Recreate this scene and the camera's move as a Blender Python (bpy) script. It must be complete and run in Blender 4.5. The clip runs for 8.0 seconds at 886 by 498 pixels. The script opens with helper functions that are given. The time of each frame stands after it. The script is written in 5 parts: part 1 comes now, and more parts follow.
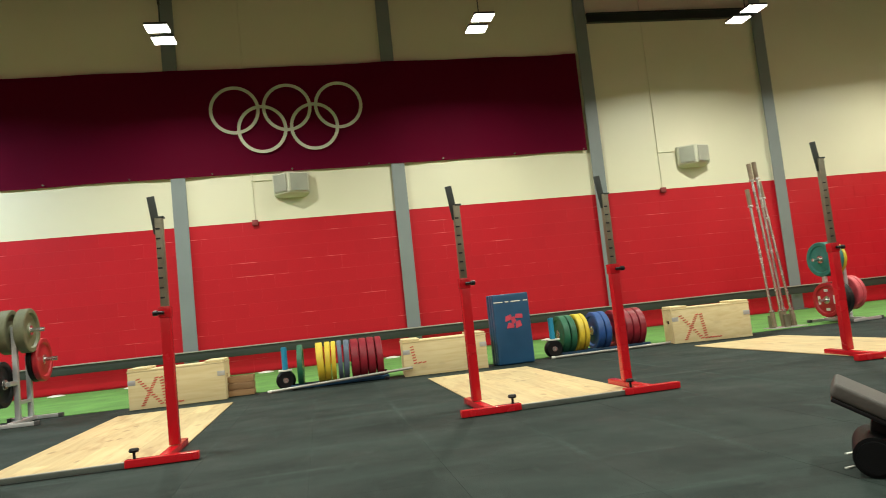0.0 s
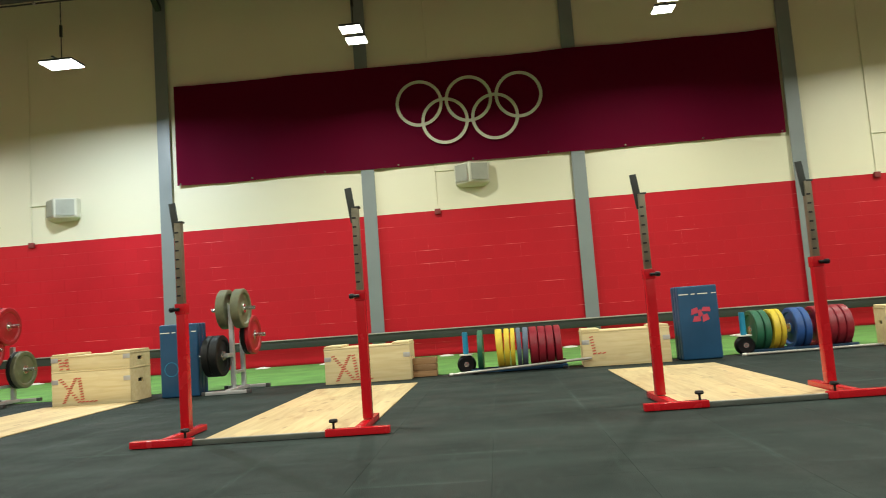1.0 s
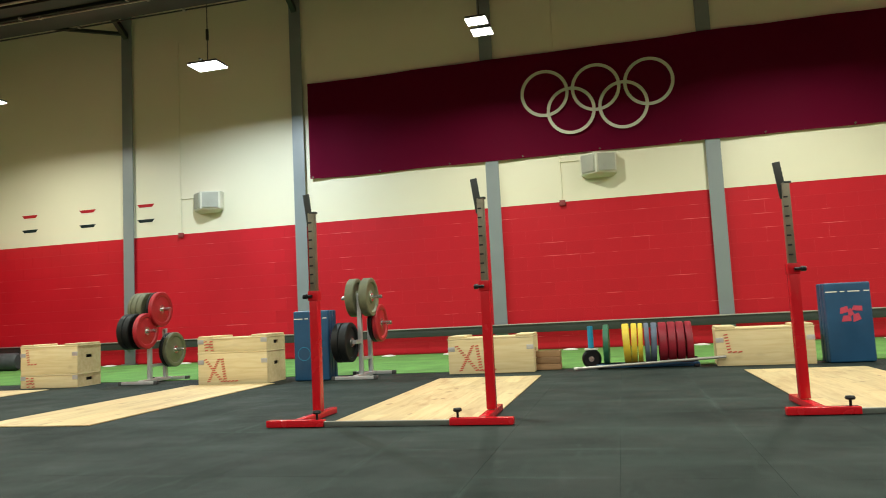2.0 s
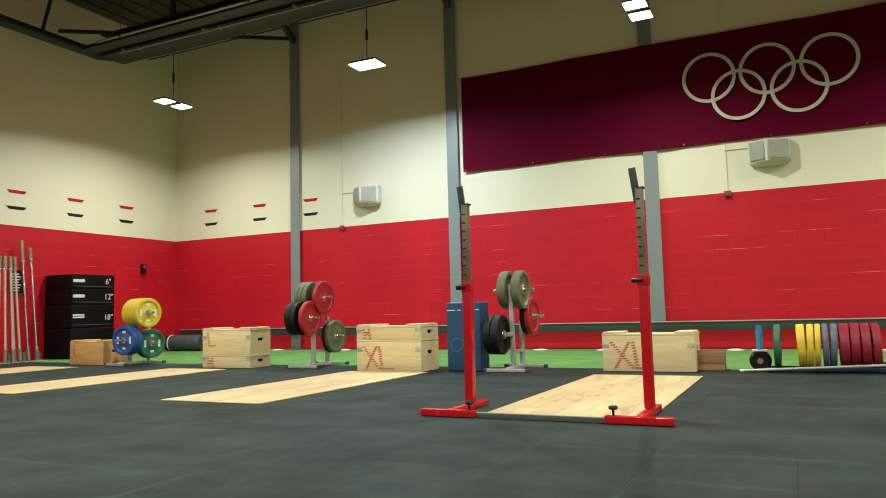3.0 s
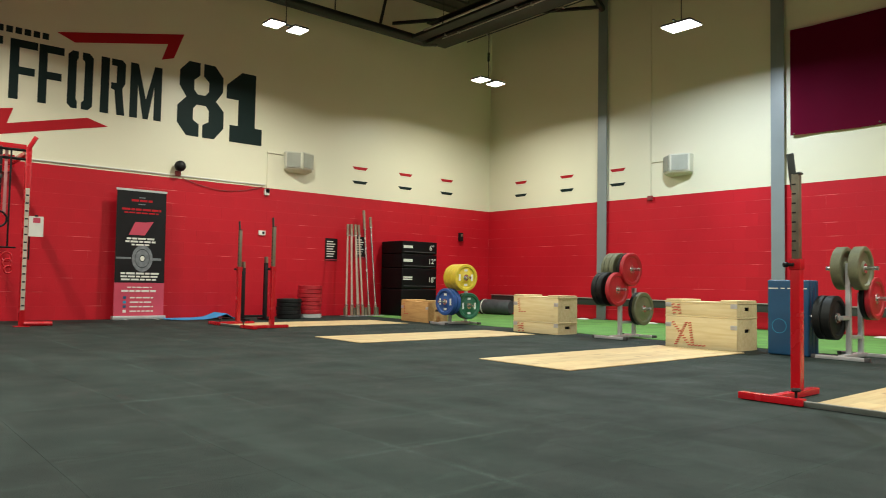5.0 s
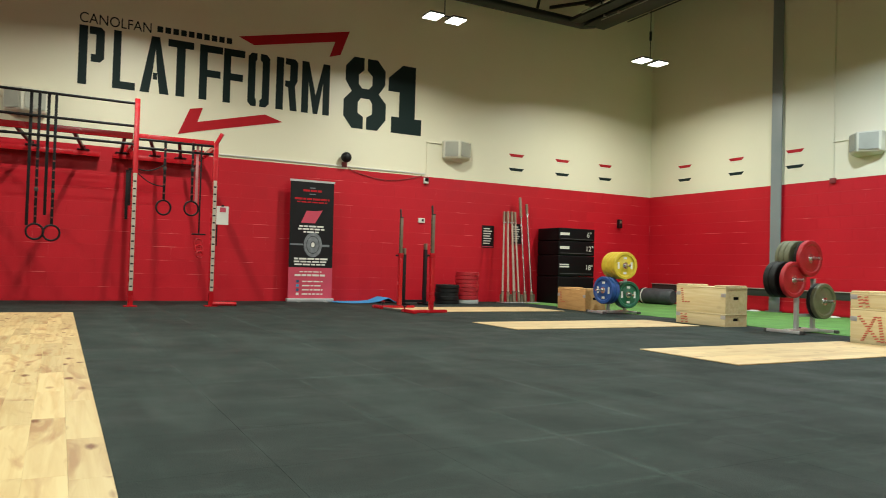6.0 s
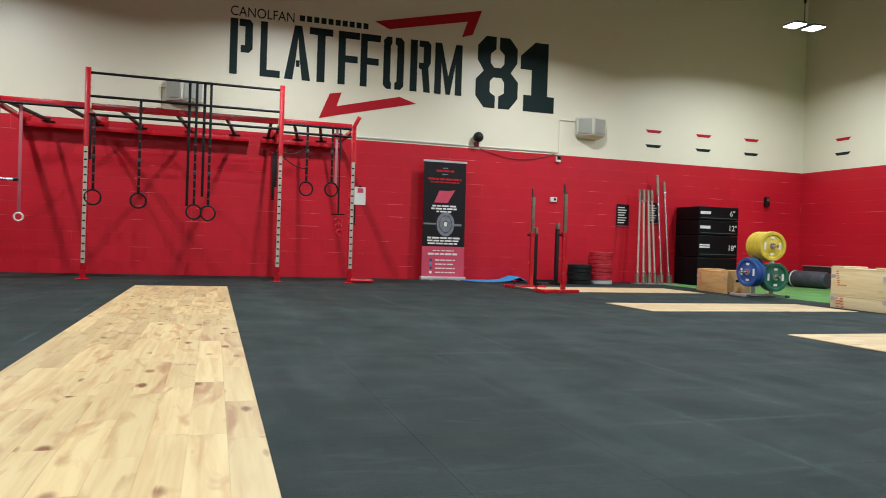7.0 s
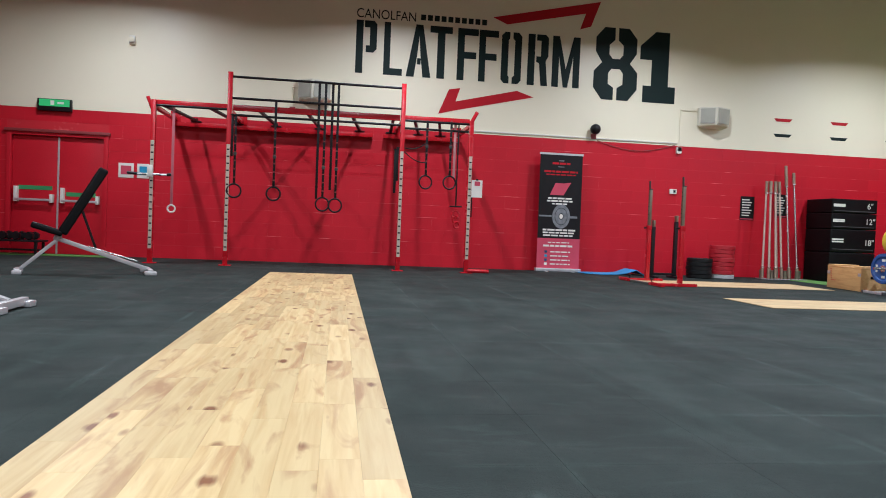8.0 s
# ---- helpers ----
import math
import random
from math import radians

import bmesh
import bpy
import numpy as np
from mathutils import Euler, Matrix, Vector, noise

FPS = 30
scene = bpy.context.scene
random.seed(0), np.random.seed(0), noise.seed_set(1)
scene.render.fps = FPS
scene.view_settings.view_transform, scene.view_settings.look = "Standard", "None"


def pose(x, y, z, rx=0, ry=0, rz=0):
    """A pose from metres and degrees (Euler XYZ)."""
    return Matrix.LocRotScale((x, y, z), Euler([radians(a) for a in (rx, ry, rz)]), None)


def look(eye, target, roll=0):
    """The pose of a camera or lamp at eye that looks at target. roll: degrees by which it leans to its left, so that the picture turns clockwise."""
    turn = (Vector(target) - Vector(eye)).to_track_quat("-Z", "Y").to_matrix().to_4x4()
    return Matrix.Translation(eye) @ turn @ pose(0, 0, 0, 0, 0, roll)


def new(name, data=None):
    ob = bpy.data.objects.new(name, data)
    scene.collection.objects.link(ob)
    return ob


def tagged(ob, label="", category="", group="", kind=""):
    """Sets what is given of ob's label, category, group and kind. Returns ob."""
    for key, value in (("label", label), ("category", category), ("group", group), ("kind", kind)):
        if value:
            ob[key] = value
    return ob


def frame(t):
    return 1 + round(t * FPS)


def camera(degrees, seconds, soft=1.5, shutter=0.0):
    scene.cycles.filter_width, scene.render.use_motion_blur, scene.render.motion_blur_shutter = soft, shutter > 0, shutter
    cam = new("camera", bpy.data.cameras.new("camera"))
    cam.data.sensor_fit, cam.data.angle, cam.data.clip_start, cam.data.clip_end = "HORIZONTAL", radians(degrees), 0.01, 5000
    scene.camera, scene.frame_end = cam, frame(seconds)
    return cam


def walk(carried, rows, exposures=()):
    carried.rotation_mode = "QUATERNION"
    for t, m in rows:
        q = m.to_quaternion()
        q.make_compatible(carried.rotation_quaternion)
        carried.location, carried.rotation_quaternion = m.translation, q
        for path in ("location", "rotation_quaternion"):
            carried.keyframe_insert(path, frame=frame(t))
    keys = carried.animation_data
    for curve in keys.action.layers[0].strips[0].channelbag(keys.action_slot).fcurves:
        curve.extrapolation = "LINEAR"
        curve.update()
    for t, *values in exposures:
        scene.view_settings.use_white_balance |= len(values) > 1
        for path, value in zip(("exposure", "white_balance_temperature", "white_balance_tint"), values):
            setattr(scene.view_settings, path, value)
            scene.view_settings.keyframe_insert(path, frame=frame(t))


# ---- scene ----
cam = camera(63.25, 8.0, soft=0.95, shutter=0.15)
PATH = [
    (0, (1.331, -1.316, 0.698), (1.682, 0.645, 0.865), -6.04),
    (0.5, (1.312, -1.322, 0.705), (1.438, 0.666, 0.880), -5.22),
    (1, (1.292, -1.374, 0.702), (1.156, 0.613, 0.880), -4.26),
    (2.3, (1.270, -1.348, 0.692), (0.670, 0.551, 0.871), -2.48),
    (2.5, (1.267, -1.344, 0.690), (0.565, 0.520, 0.871), -2.15),
    (3, (1.243, -1.306, 0.687), (0.376, 0.488, 0.863), -1.46),
    (3.5, (1.245, -1.337, 0.687), (0.218, 0.371, 0.857), -0.88),
    (4, (1.245, -1.368, 0.687), (0.010, 0.194, 0.870), 0.02),
    (4.5, (1.230, -1.379, 0.695), (-0.156, 0.056, 0.830), 0.63),
    (6, (1.241, -1.423, 0.700), (-0.524, -0.482, 0.749), 1.63),
    (6.5, (1.243, -1.429, 0.699), (-0.607, -0.670, 0.712), 1.73),
    (7, (1.261, -1.437, 0.695), (-0.644, -0.829, 0.676), 1.91),
    (7.5, (1.390, -1.458, 0.697), (-0.564, -1.033, 0.656), 2.10),
    (8, (1.565, -1.469, 0.733), (-0.413, -1.178, 0.673), 2.35),
]
walk(cam, [(t, look(eye, target, roll)) for t, eye, target, roll in PATH],
     ((0.0, 0.0, 6480, 4), (1.0, -0.02, 6460, 4), (2.5, 0.0, 6400, 4), (4.5, -0.06, 6360, 6), (6.0, -0.09, 6250, 5), (6.5, -0.1, 5700, 12), (7.0, -0.1, 5550, 14), (7.5, -0.09, 5450, 18), (8.0, -0.09, 5420, 20)))

# ---- plan of the hall, in metres ----
Y_BACK = 10.9          # face of the long wall
X_LEFT = -11.5         # face of the end wall with the lettering
X_RIGHT, Y_FRONT = 14.0, -9.0
Z_RED = 2.475          # top of the red paint, eleven block courses
Z_CEIL = 7.1
MAT_SIDE, MAT_X, MAT_Y = 0.605, -0.60, -0.735     # floor mats and one corner of their grid
LAMP_Z = 4.8
LAMP_X = (-9.2, -4.85, -0.45, 4.0, 8.3, 12.6)
LAMP_Y = (8.6, 4.05, -0.5, -5.0)

# ---- light: daylight is shut out, only the hanging lamps burn ----
world = bpy.data.worlds.new("dark_hall")
scene.world = world
world.use_nodes = True
world.node_tree.nodes["Background"].inputs[0].default_value = (0.5, 0.5, 0.5, 1)
world.node_tree.nodes["Background"].inputs[1].default_value = 0.004
LAMP_POWER = 128.0
WARM, COOL = (0.98, 0.975, 0.855), (0.80, 0.90, 1.0)
for ix, lx in enumerate(LAMP_X):
    for iy, ly in enumerate(LAMP_Y):
        cool = ix == 1 and iy == 0
        data = bpy.data.lights.new("lamp_light", "AREA")
        data.shape, data.size, data.size_y = "RECTANGLE", 0.09, 0.10
        data.energy = LAMP_POWER * (1.6 if cool else 1.0)
        data.color = COOL if cool else WARM
        data.spread = radians(168 if cool else 159)
        new("lamp_light", data).matrix_world = pose(lx, ly, LAMP_Z - 0.035)


# ---- materials ----
def surf(name, base, rough=0.5, metal=0.0, var=0.12, scale=3.0, fine=90.0, bump=0.04, second=None, piece=0.0, spec=0.5, edge=(0.3, 0.7)):
    """Painted, cast or rubber surface: broad stains, fine grain and a little relief; piece varies it from object to object."""
    m = bpy.data.materials.new(name)
    m.use_nodes = True
    nt = m.node_tree
    b = nt.nodes["Principled BSDF"]
    b.inputs["Roughness"].default_value, b.inputs["Metallic"].default_value = rough, metal
    b.inputs["Specular IOR Level"].default_value = spec
    tc = nt.nodes.new("ShaderNodeTexCoord")
    big, small = nt.nodes.new("ShaderNodeTexNoise"), nt.nodes.new("ShaderNodeTexNoise")
    big.inputs["Scale"].default_value, big.inputs["Detail"].default_value = scale, 5
    small.inputs["Scale"].default_value, small.inputs["Detail"].default_value = fine, 3
    for n in (big, small):
        nt.links.new(tc.outputs["Object"], n.inputs["Vector"])
    ramp = nt.nodes.new("ShaderNodeMapRange")
    ramp.inputs[1].default_value, ramp.inputs[2].default_value = edge
    nt.links.new(big.outputs["Fac"], ramp.inputs[0])
    mix = nt.nodes.new("ShaderNodeMix")
    mix.data_type = "RGBA"
    dark = second or tuple(c * (1 - var) for c in base)
    lite = base if second else tuple(min(1, c * (1 + var)) for c in base)
    mix.inputs[6].default_value, mix.inputs[7].default_value = (*dark, 1), (*lite, 1)
    nt.links.new(ramp.outputs[0], mix.inputs[0])
    out = mix.outputs[2]
    grain = nt.nodes.new("ShaderNodeHueSaturation")
    gr = nt.nodes.new("ShaderNodeMapRange")
    gr.inputs[3].default_value, gr.inputs[4].default_value = 1 - var, 1 + var
    nt.links.new(small.outputs["Fac"], gr.inputs[0])
    if piece:
        oi = nt.nodes.new("ShaderNodeObjectInfo")
        pr = nt.nodes.new("ShaderNodeMapRange")
        pr.inputs[3].default_value, pr.inputs[4].default_value = 1 - piece, 1 + piece
        nt.links.new(oi.outputs["Random"], pr.inputs[0])
        mul = nt.nodes.new("ShaderNodeMath")
        mul.operation = "MULTIPLY"
        nt.links.new(gr.outputs[0], mul.inputs[0]), nt.links.new(pr.outputs[0], mul.inputs[1])
        nt.links.new(mul.outputs[0], grain.inputs["Value"])
    else:
        nt.links.new(gr.outputs[0], grain.inputs["Value"])
    nt.links.new(out, grain.inputs["Color"])
    nt.links.new(grain.outputs[0], b.inputs["Base Color"])
    rr = nt.nodes.new("ShaderNodeMapRange")
    rr.inputs[3].default_value, rr.inputs[4].default_value = max(0.02, rough - 0.1), min(1, rough + 0.1)
    nt.links.new(big.outputs["Fac"], rr.inputs[0])
    nt.links.new(rr.outputs[0], b.inputs["Roughness"])
    if bump:
        bp = nt.nodes.new("ShaderNodeBump")
        bp.inputs["Strength"].default_value, bp.inputs["Distance"].default_value = min(1, bump * 8), 0.003
        nt.links.new(small.outputs["Fac"], bp.inputs["Height"])
        nt.links.new(bp.outputs[0], b.inputs["Normal"])
    return m


def timber(name, light, dark, along, knots=0.0, piece=0.12, rough=0.42):
    """Planed wood with grain along x (0) or y (1) and a scatter of knots."""
    m = bpy.data.materials.new(name)
    m.use_nodes = True
    nt = m.node_tree
    b = nt.nodes["Principled BSDF"]
    b.inputs["Roughness"].default_value = rough
    geo = nt.nodes.new("ShaderNodeNewGeometry")
    oi = nt.nodes.new("ShaderNodeObjectInfo")
    shift = nt.nodes.new("ShaderNodeVectorMath")
    shift.operation = "MULTIPLY_ADD"
    shift.inputs[1].default_value = (1, 1, 1)
    spread = nt.nodes.new("ShaderNodeVectorMath")
    spread.operation = "SCALE"
    spread.inputs[0].default_value = (7.3, 3.1, 5.7)
    nt.links.new(oi.outputs["Random"], spread.inputs["Scale"])
    nt.links.new(geo.outputs["Position"], shift.inputs[0]), nt.links.new(spread.outputs[0], shift.inputs[2])
    mp = nt.nodes.new("ShaderNodeMapping")
    mp.inputs["Scale"].default_value = (1.6, 26, 26) if along == 0 else (26, 1.6, 26)
    nt.links.new(shift.outputs[0], mp.inputs["Vector"])
    gr = nt.nodes.new("ShaderNodeTexNoise")
    gr.inputs["Scale"].default_value, gr.inputs["Detail"].default_value, gr.inputs["Distortion"].default_value = 1.0, 6, 0.6
    nt.links.new(mp.outputs[0], gr.inputs["Vector"])
    mix = nt.nodes.new("ShaderNodeMix")
    mix.data_type = "RGBA"
    mix.inputs[6].default_value, mix.inputs[7].default_value = (*light, 1), (*dark, 1)
    rg = nt.nodes.new("ShaderNodeMapRange")
    rg.inputs[1].default_value, rg.inputs[2].default_value = 0.4, 0.72
    nt.links.new(gr.outputs["Fac"], rg.inputs[0]), nt.links.new(rg.outputs[0], mix.inputs[0])
    col = mix.outputs[2]
    if knots:
        mk = nt.nodes.new("ShaderNodeMapping")
        mk.inputs["Scale"].default_value = (2.6, 5.2, 5.2) if along == 0 else (5.2, 2.6, 5.2)
        nt.links.new(shift.outputs[0], mk.inputs["Vector"])
        vo = nt.nodes.new("ShaderNodeTexVoronoi")
        vo.inputs["Scale"].default_value = 1.35
        nt.links.new(mk.outputs[0], vo.inputs["Vector"])
        warp = nt.nodes.new("ShaderNodeMath")
        warp.operation = "MULTIPLY_ADD"
        warp.inputs[1].default_value = 0.34
        nt.links.new(gr.outputs["Fac"], warp.inputs[0]), nt.links.new(vo.outputs["Distance"], warp.inputs[2])
        kr = nt.nodes.new("ShaderNodeMapRange")
        kr.inputs[1].default_value, kr.inputs[2].default_value = 0.39, 0.27
        kr.inputs[3].default_value, kr.inputs[4].default_value = 0.0, knots
        nt.links.new(warp.outputs[0], kr.inputs[0])
        # only some cells carry a knot, and of differing strength
        cell = nt.nodes.new("ShaderNodeSeparateColor")
        nt.links.new(vo.outputs["Color"], cell.inputs[0])
        few = nt.nodes.new("ShaderNodeMapRange")
        few.inputs[1].default_value, few.inputs[2].default_value = 0.15, 0.55
        nt.links.new(cell.outputs[0], few.inputs[0])
        dim = nt.nodes.new("ShaderNodeMath")
        dim.operation = "MULTIPLY"
        nt.links.new(few.outputs[0], dim.inputs[0]), nt.links.new(kr.outputs[0], dim.inputs[1])
        # brown mineral streaks drawn out along the grain
        ms = nt.nodes.new("ShaderNodeMapping")
        ms.inputs["Scale"].default_value = (1.5, 6.5, 6.5) if along == 0 else (6.5, 1.5, 6.5)
        st = nt.nodes.new("ShaderNodeTexNoise")
        st.inputs["Scale"].default_value, st.inputs["Detail"].default_value, st.inputs["Distortion"].default_value = 1.0, 7, 1.5
        sr = nt.nodes.new("ShaderNodeMapRange")
        sr.inputs[1].default_value, sr.inputs[2].default_value, sr.inputs[4].default_value = 0.53, 0.70, 0.9 * knots
        nt.links.new(shift.outputs[0], ms.inputs["Vector"]), nt.links.new(ms.outputs[0], st.inputs["Vector"]), nt.links.new(st.outputs["Fac"], sr.inputs[0])
        sm = nt.nodes.new("ShaderNodeMix")
        sm.data_type = "RGBA"
        sm.inputs[7].default_value = (0.36, 0.20, 0.085, 1)
        nt.links.new(sr.outputs[0], sm.inputs[0]), nt.links.new(col, sm.inputs[6])
        col = sm.outputs[2]
        mx = nt.nodes.new("ShaderNodeMix")
        mx.data_type = "RGBA"
        mx.inputs[7].default_value = (0.19, 0.075, 0.025, 1)
        nt.links.new(dim.outputs[0], mx.inputs[0]), nt.links.new(col, mx.inputs[6])
        col = mx.outputs[2]
    hs = nt.nodes.new("ShaderNodeHueSaturation")
    pr = nt.nodes.new("ShaderNodeMapRange")
    pr.inputs[3].default_value, pr.inputs[4].default_value = 1 - piece * 1.6, 1 + piece * 0.8
    nt.links.new(oi.outputs["Random"], pr.inputs[0]), nt.links.new(pr.outputs[0], hs.inputs["Value"])
    nt.links.new(col, hs.inputs["Color"]), nt.links.new(hs.outputs[0], b.inputs["Base Color"])
    bp = nt.nodes.new("ShaderNodeBump")
    bp.inputs["Strength"].default_value, bp.inputs["Distance"].default_value = 0.15, 0.002
    nt.links.new(gr.outputs["Fac"], bp.inputs["Height"]), nt.links.new(bp.outputs[0], b.inputs["Normal"])
    return m


def rubber(name, base):
    """Black floor matting: cloudy wear, long scuffs, chalk smudges and pale dust lying in parts of the joints."""
    m = bpy.data.materials.new(name)
    m.use_nodes = True
    nt = m.node_tree
    b = nt.nodes["Principled BSDF"]
    b.inputs["Specular IOR Level"].default_value = 0.12
    pos = nt.nodes.new("ShaderNodeNewGeometry").outputs["Position"]

    def tex(stretch, scale, lo, hi, detail=5, distort=0.0):
        mp = nt.nodes.new("ShaderNodeMapping")
        mp.inputs["Scale"].default_value = stretch
        n = nt.nodes.new("ShaderNodeTexNoise")
        n.inputs["Scale"].default_value, n.inputs["Detail"].default_value, n.inputs["Distortion"].default_value = scale, detail, distort
        r = nt.nodes.new("ShaderNodeMapRange")
        r.inputs[1].default_value, r.inputs[2].default_value = lo, hi
        nt.links.new(pos, mp.inputs["Vector"]), nt.links.new(mp.outputs[0], n.inputs["Vector"]), nt.links.new(n.outputs["Fac"], r.inputs[0])
        return r.outputs[0]

    def calc(op, a, c):
        n = nt.nodes.new("ShaderNodeMath")
        n.operation, n.use_clamp = op, op == "ADD"
        for k, v in enumerate((a, c)):
            if isinstance(v, (int, float)):
                n.inputs[k].default_value = v
            else:
                nt.links.new(v, n.inputs[k])
        return n.outputs[0]

    def blend(fac, first, last):
        x = nt.nodes.new("ShaderNodeMix")
        x.data_type = "RGBA"
        nt.links.new(fac, x.inputs[0])
        for k, v in ((6, first), (7, last)):
            if isinstance(v, tuple):
                x.inputs[k].default_value = (*v, 1)
            else:
                nt.links.new(v, x.inputs[k])
        return x.outputs[2]

    col = blend(tex((1, 1, 1), 1.1, 0.32, 0.68, 6, 0.8), tuple(c * 0.72 for c in base), tuple(c * 1.22 for c in base))
    col = blend(calc("MULTIPLY", tex((0.5, 3.2, 1), 0.9, 0.50, 0.74, 9, 0.7), 0.5), col, tuple(c * 2.3 for c in base))
    col = blend(calc("MULTIPLY", tex((9.0, 2.2, 1), 1.3, 0.58, 0.78, 7, 1.0), 0.6), col, tuple(c * 2.0 for c in base))
    col = blend(calc("MULTIPLY", tex((1, 1, 1), 3.1, 0.66, 0.80, 4, 0.5), tex((1, 1, 1), 14.0, 0.42, 0.75)), col, tuple(c * 4.2 for c in base))
    # dust in the joints of the mats
    sep = nt.nodes.new("ShaderNodeSeparateXYZ")
    nt.links.new(pos, sep.inputs[0])
    dust = None
    for axis, start in ((0, MAT_X), (1, MAT_Y)):
        f = calc("FRACT", calc("DIVIDE", calc("SUBTRACT", sep.outputs[axis], start - 10.5 * MAT_SIDE), MAT_SIDE), 0)
        near = calc("ABSOLUTE", calc("SUBTRACT", f, 0.5), 0)
        r = nt.nodes.new("ShaderNodeMapRange")
        r.inputs[1].default_value, r.inputs[2].default_value = 0.045, 0.006
        nt.links.new(near, r.inputs[0])
        one = calc("MULTIPLY", r.outputs[0], tex((1, 1, 1), 0.8 + 0.5 * axis, 0.47, 0.66, 4))
        dust = one if dust is None else calc("MAXIMUM", dust, one)
    col = blend(calc("MULTIPLY", calc("MULTIPLY", dust, tex((1, 1, 1), 30, 0.25, 0.75)), 0.85), col, tuple(c * 3.4 for c in base))
    fleck = tex((1, 1, 1), 170, 0.3, 0.8, 2)
    col = blend(calc("MULTIPLY", fleck, 0.3), col, tuple(c * 1.9 for c in base))
    oi = nt.nodes.new("ShaderNodeObjectInfo")
    pr = nt.nodes.new("ShaderNodeMapRange")
    pr.inputs[3].default_value, pr.inputs[4].default_value = 0.93, 1.07
    hs = nt.nodes.new("ShaderNodeHueSaturation")
    nt.links.new(oi.outputs["Random"], pr.inputs[0]), nt.links.new(pr.outputs[0], hs.inputs["Value"])
    nt.links.new(col, hs.inputs["Color"]), nt.links.new(hs.outputs[0], b.inputs["Base Color"])
    rr = nt.nodes.new("ShaderNodeMapRange")
    rr.inputs[3].default_value, rr.inputs[4].default_value = 0.62, 0.85
    nt.links.new(tex((1, 1, 1), 2.2, 0.3, 0.7), rr.inputs[0]), nt.links.new(rr.outputs[0], b.inputs["Roughness"])
    bp = nt.nodes.new("ShaderNodeBump")
    bp.inputs["Strength"].default_value, bp.inputs["Distance"].default_value = 0.7, 0.003
    nt.links.new(fleck, bp.inputs["Height"]), nt.links.new(bp.outputs[0], b.inputs["Normal"])
    return m


def glowing(name, colour, strength, base=(0.9, 0.9, 0.9)):
    m = bpy.data.materials.new(name)
    m.use_nodes = True
    b = m.node_tree.nodes["Principled BSDF"]
    b.inputs["Base Color"].default_value = (*base, 1)
    b.inputs["Emission Color"].default_value, b.inputs["Emission Strength"].default_value = (*colour, 1), strength
    return m


RED_WALL = surf("red_masonry_paint", (0.50, 0.009, 0.020), 0.42, var=0.10, scale=0.8, fine=60, bump=0.10, piece=0.03, spec=0.3)
# pale pink patches are highlights on the bed joints, put into the mortar colour
MORTAR = surf("red_mortar_with_joint_glints", (0.76, 0.21, 0.20), 0.6, var=0.05, scale=2.1, fine=40, second=(0.50, 0.010, 0.019), edge=(0.57, 0.66))
CREAM = surf("cream_wall_paint", (0.755, 0.71, 0.54), 0.44, var=0.03, scale=0.5, fine=70, bump=0.03)
GREY_PAINT = surf("pale_grey_column_paint", (0.20, 0.228, 0.235), 0.38, var=0.06, scale=2, fine=80, bump=0.02, spec=0.8)
DARK_STEEL = surf("dark_green_grey_steel", (0.030, 0.037, 0.032), 0.5, var=0.15, scale=2, fine=60, bump=0.03)
ROOF_STEEL = surf("dark_roof_steel", (0.015, 0.019, 0.016), 0.5, var=0.2, scale=2, fine=60, bump=0.03)
ROOF = surf("dusty_dark_roof_deck", (0.06, 0.056, 0.046), 0.8, var=0.2, scale=1.2, fine=30, bump=0.05)
PALE_PIPE = surf("galvanised_pipe", (0.42, 0.40, 0.36), 0.4, metal=0.4, var=0.1)
RUBBER = rubber("worn_black_rubber_matting", (0.0194, 0.0272, 0.0243))
TURF = surf("bright_green_artificial_turf", (0.095, 0.235, 0.047), 0.9, var=0.25, scale=2.5, fine=240, bump=0.5)
MAROON = surf("maroon_banner_cloth", (0.125, 0.0008, 0.022), 0.75, var=0.06, scale=0.8, fine=300, bump=0.03, spec=0.10)
# thin cloth lets some light through from the wall behind it
thin = MAROON.node_tree.nodes.new("ShaderNodeBsdfTranslucent")
thin.inputs["Color"].default_value = (0.70, 0.02, 0.12, 1)
both = MAROON.node_tree.nodes.new("ShaderNodeMixShader")
both.inputs[0].default_value = 0.30
MAROON.node_tree.links.new(MAROON.node_tree.nodes["Principled BSDF"].outputs[0], both.inputs[1])
MAROON.node_tree.links.new(thin.outputs[0], both.inputs[2])
MAROON.node_tree.links.new(both.outputs[0], MAROON.node_tree.nodes["Material Output"].inputs["Surface"])
WHITE_PRINT = surf("off_white_print", (0.62, 0.56, 0.47), 0.7, var=0.04)
RED_STEEL = surf("glossy_red_powder_coat", (0.46, 0.006, 0.013), 0.25, var=0.025, scale=6, fine=140, bump=0.02)
GREY_STEEL = surf("worn_grey_steel_tube", (0.20, 0.18, 0.125), 0.40, metal=0.5, var=0.2, scale=9, fine=160)
CHROME = surf("brushed_steel", (0.62, 0.62, 0.60), 0.25, metal=0.95, var=0.06, scale=9, fine=200)
SILVER = surf("silver_painted_steel", (0.52, 0.53, 0.53), 0.35, metal=0.5, var=0.08, scale=6)
BLACK = surf("black_plastic", (0.007, 0.007, 0.008), 0.4, var=0.15, scale=8, spec=0.25)
BLACK_VINYL = surf("black_vinyl_cover", (0.004, 0.0045, 0.005), 0.45, var=0.2, scale=4, fine=200, bump=0.06, spec=0.14)
HOLE = surf("dark_hole_shadow_gap", (0.012, 0.012, 0.012), 0.8, var=0.05)
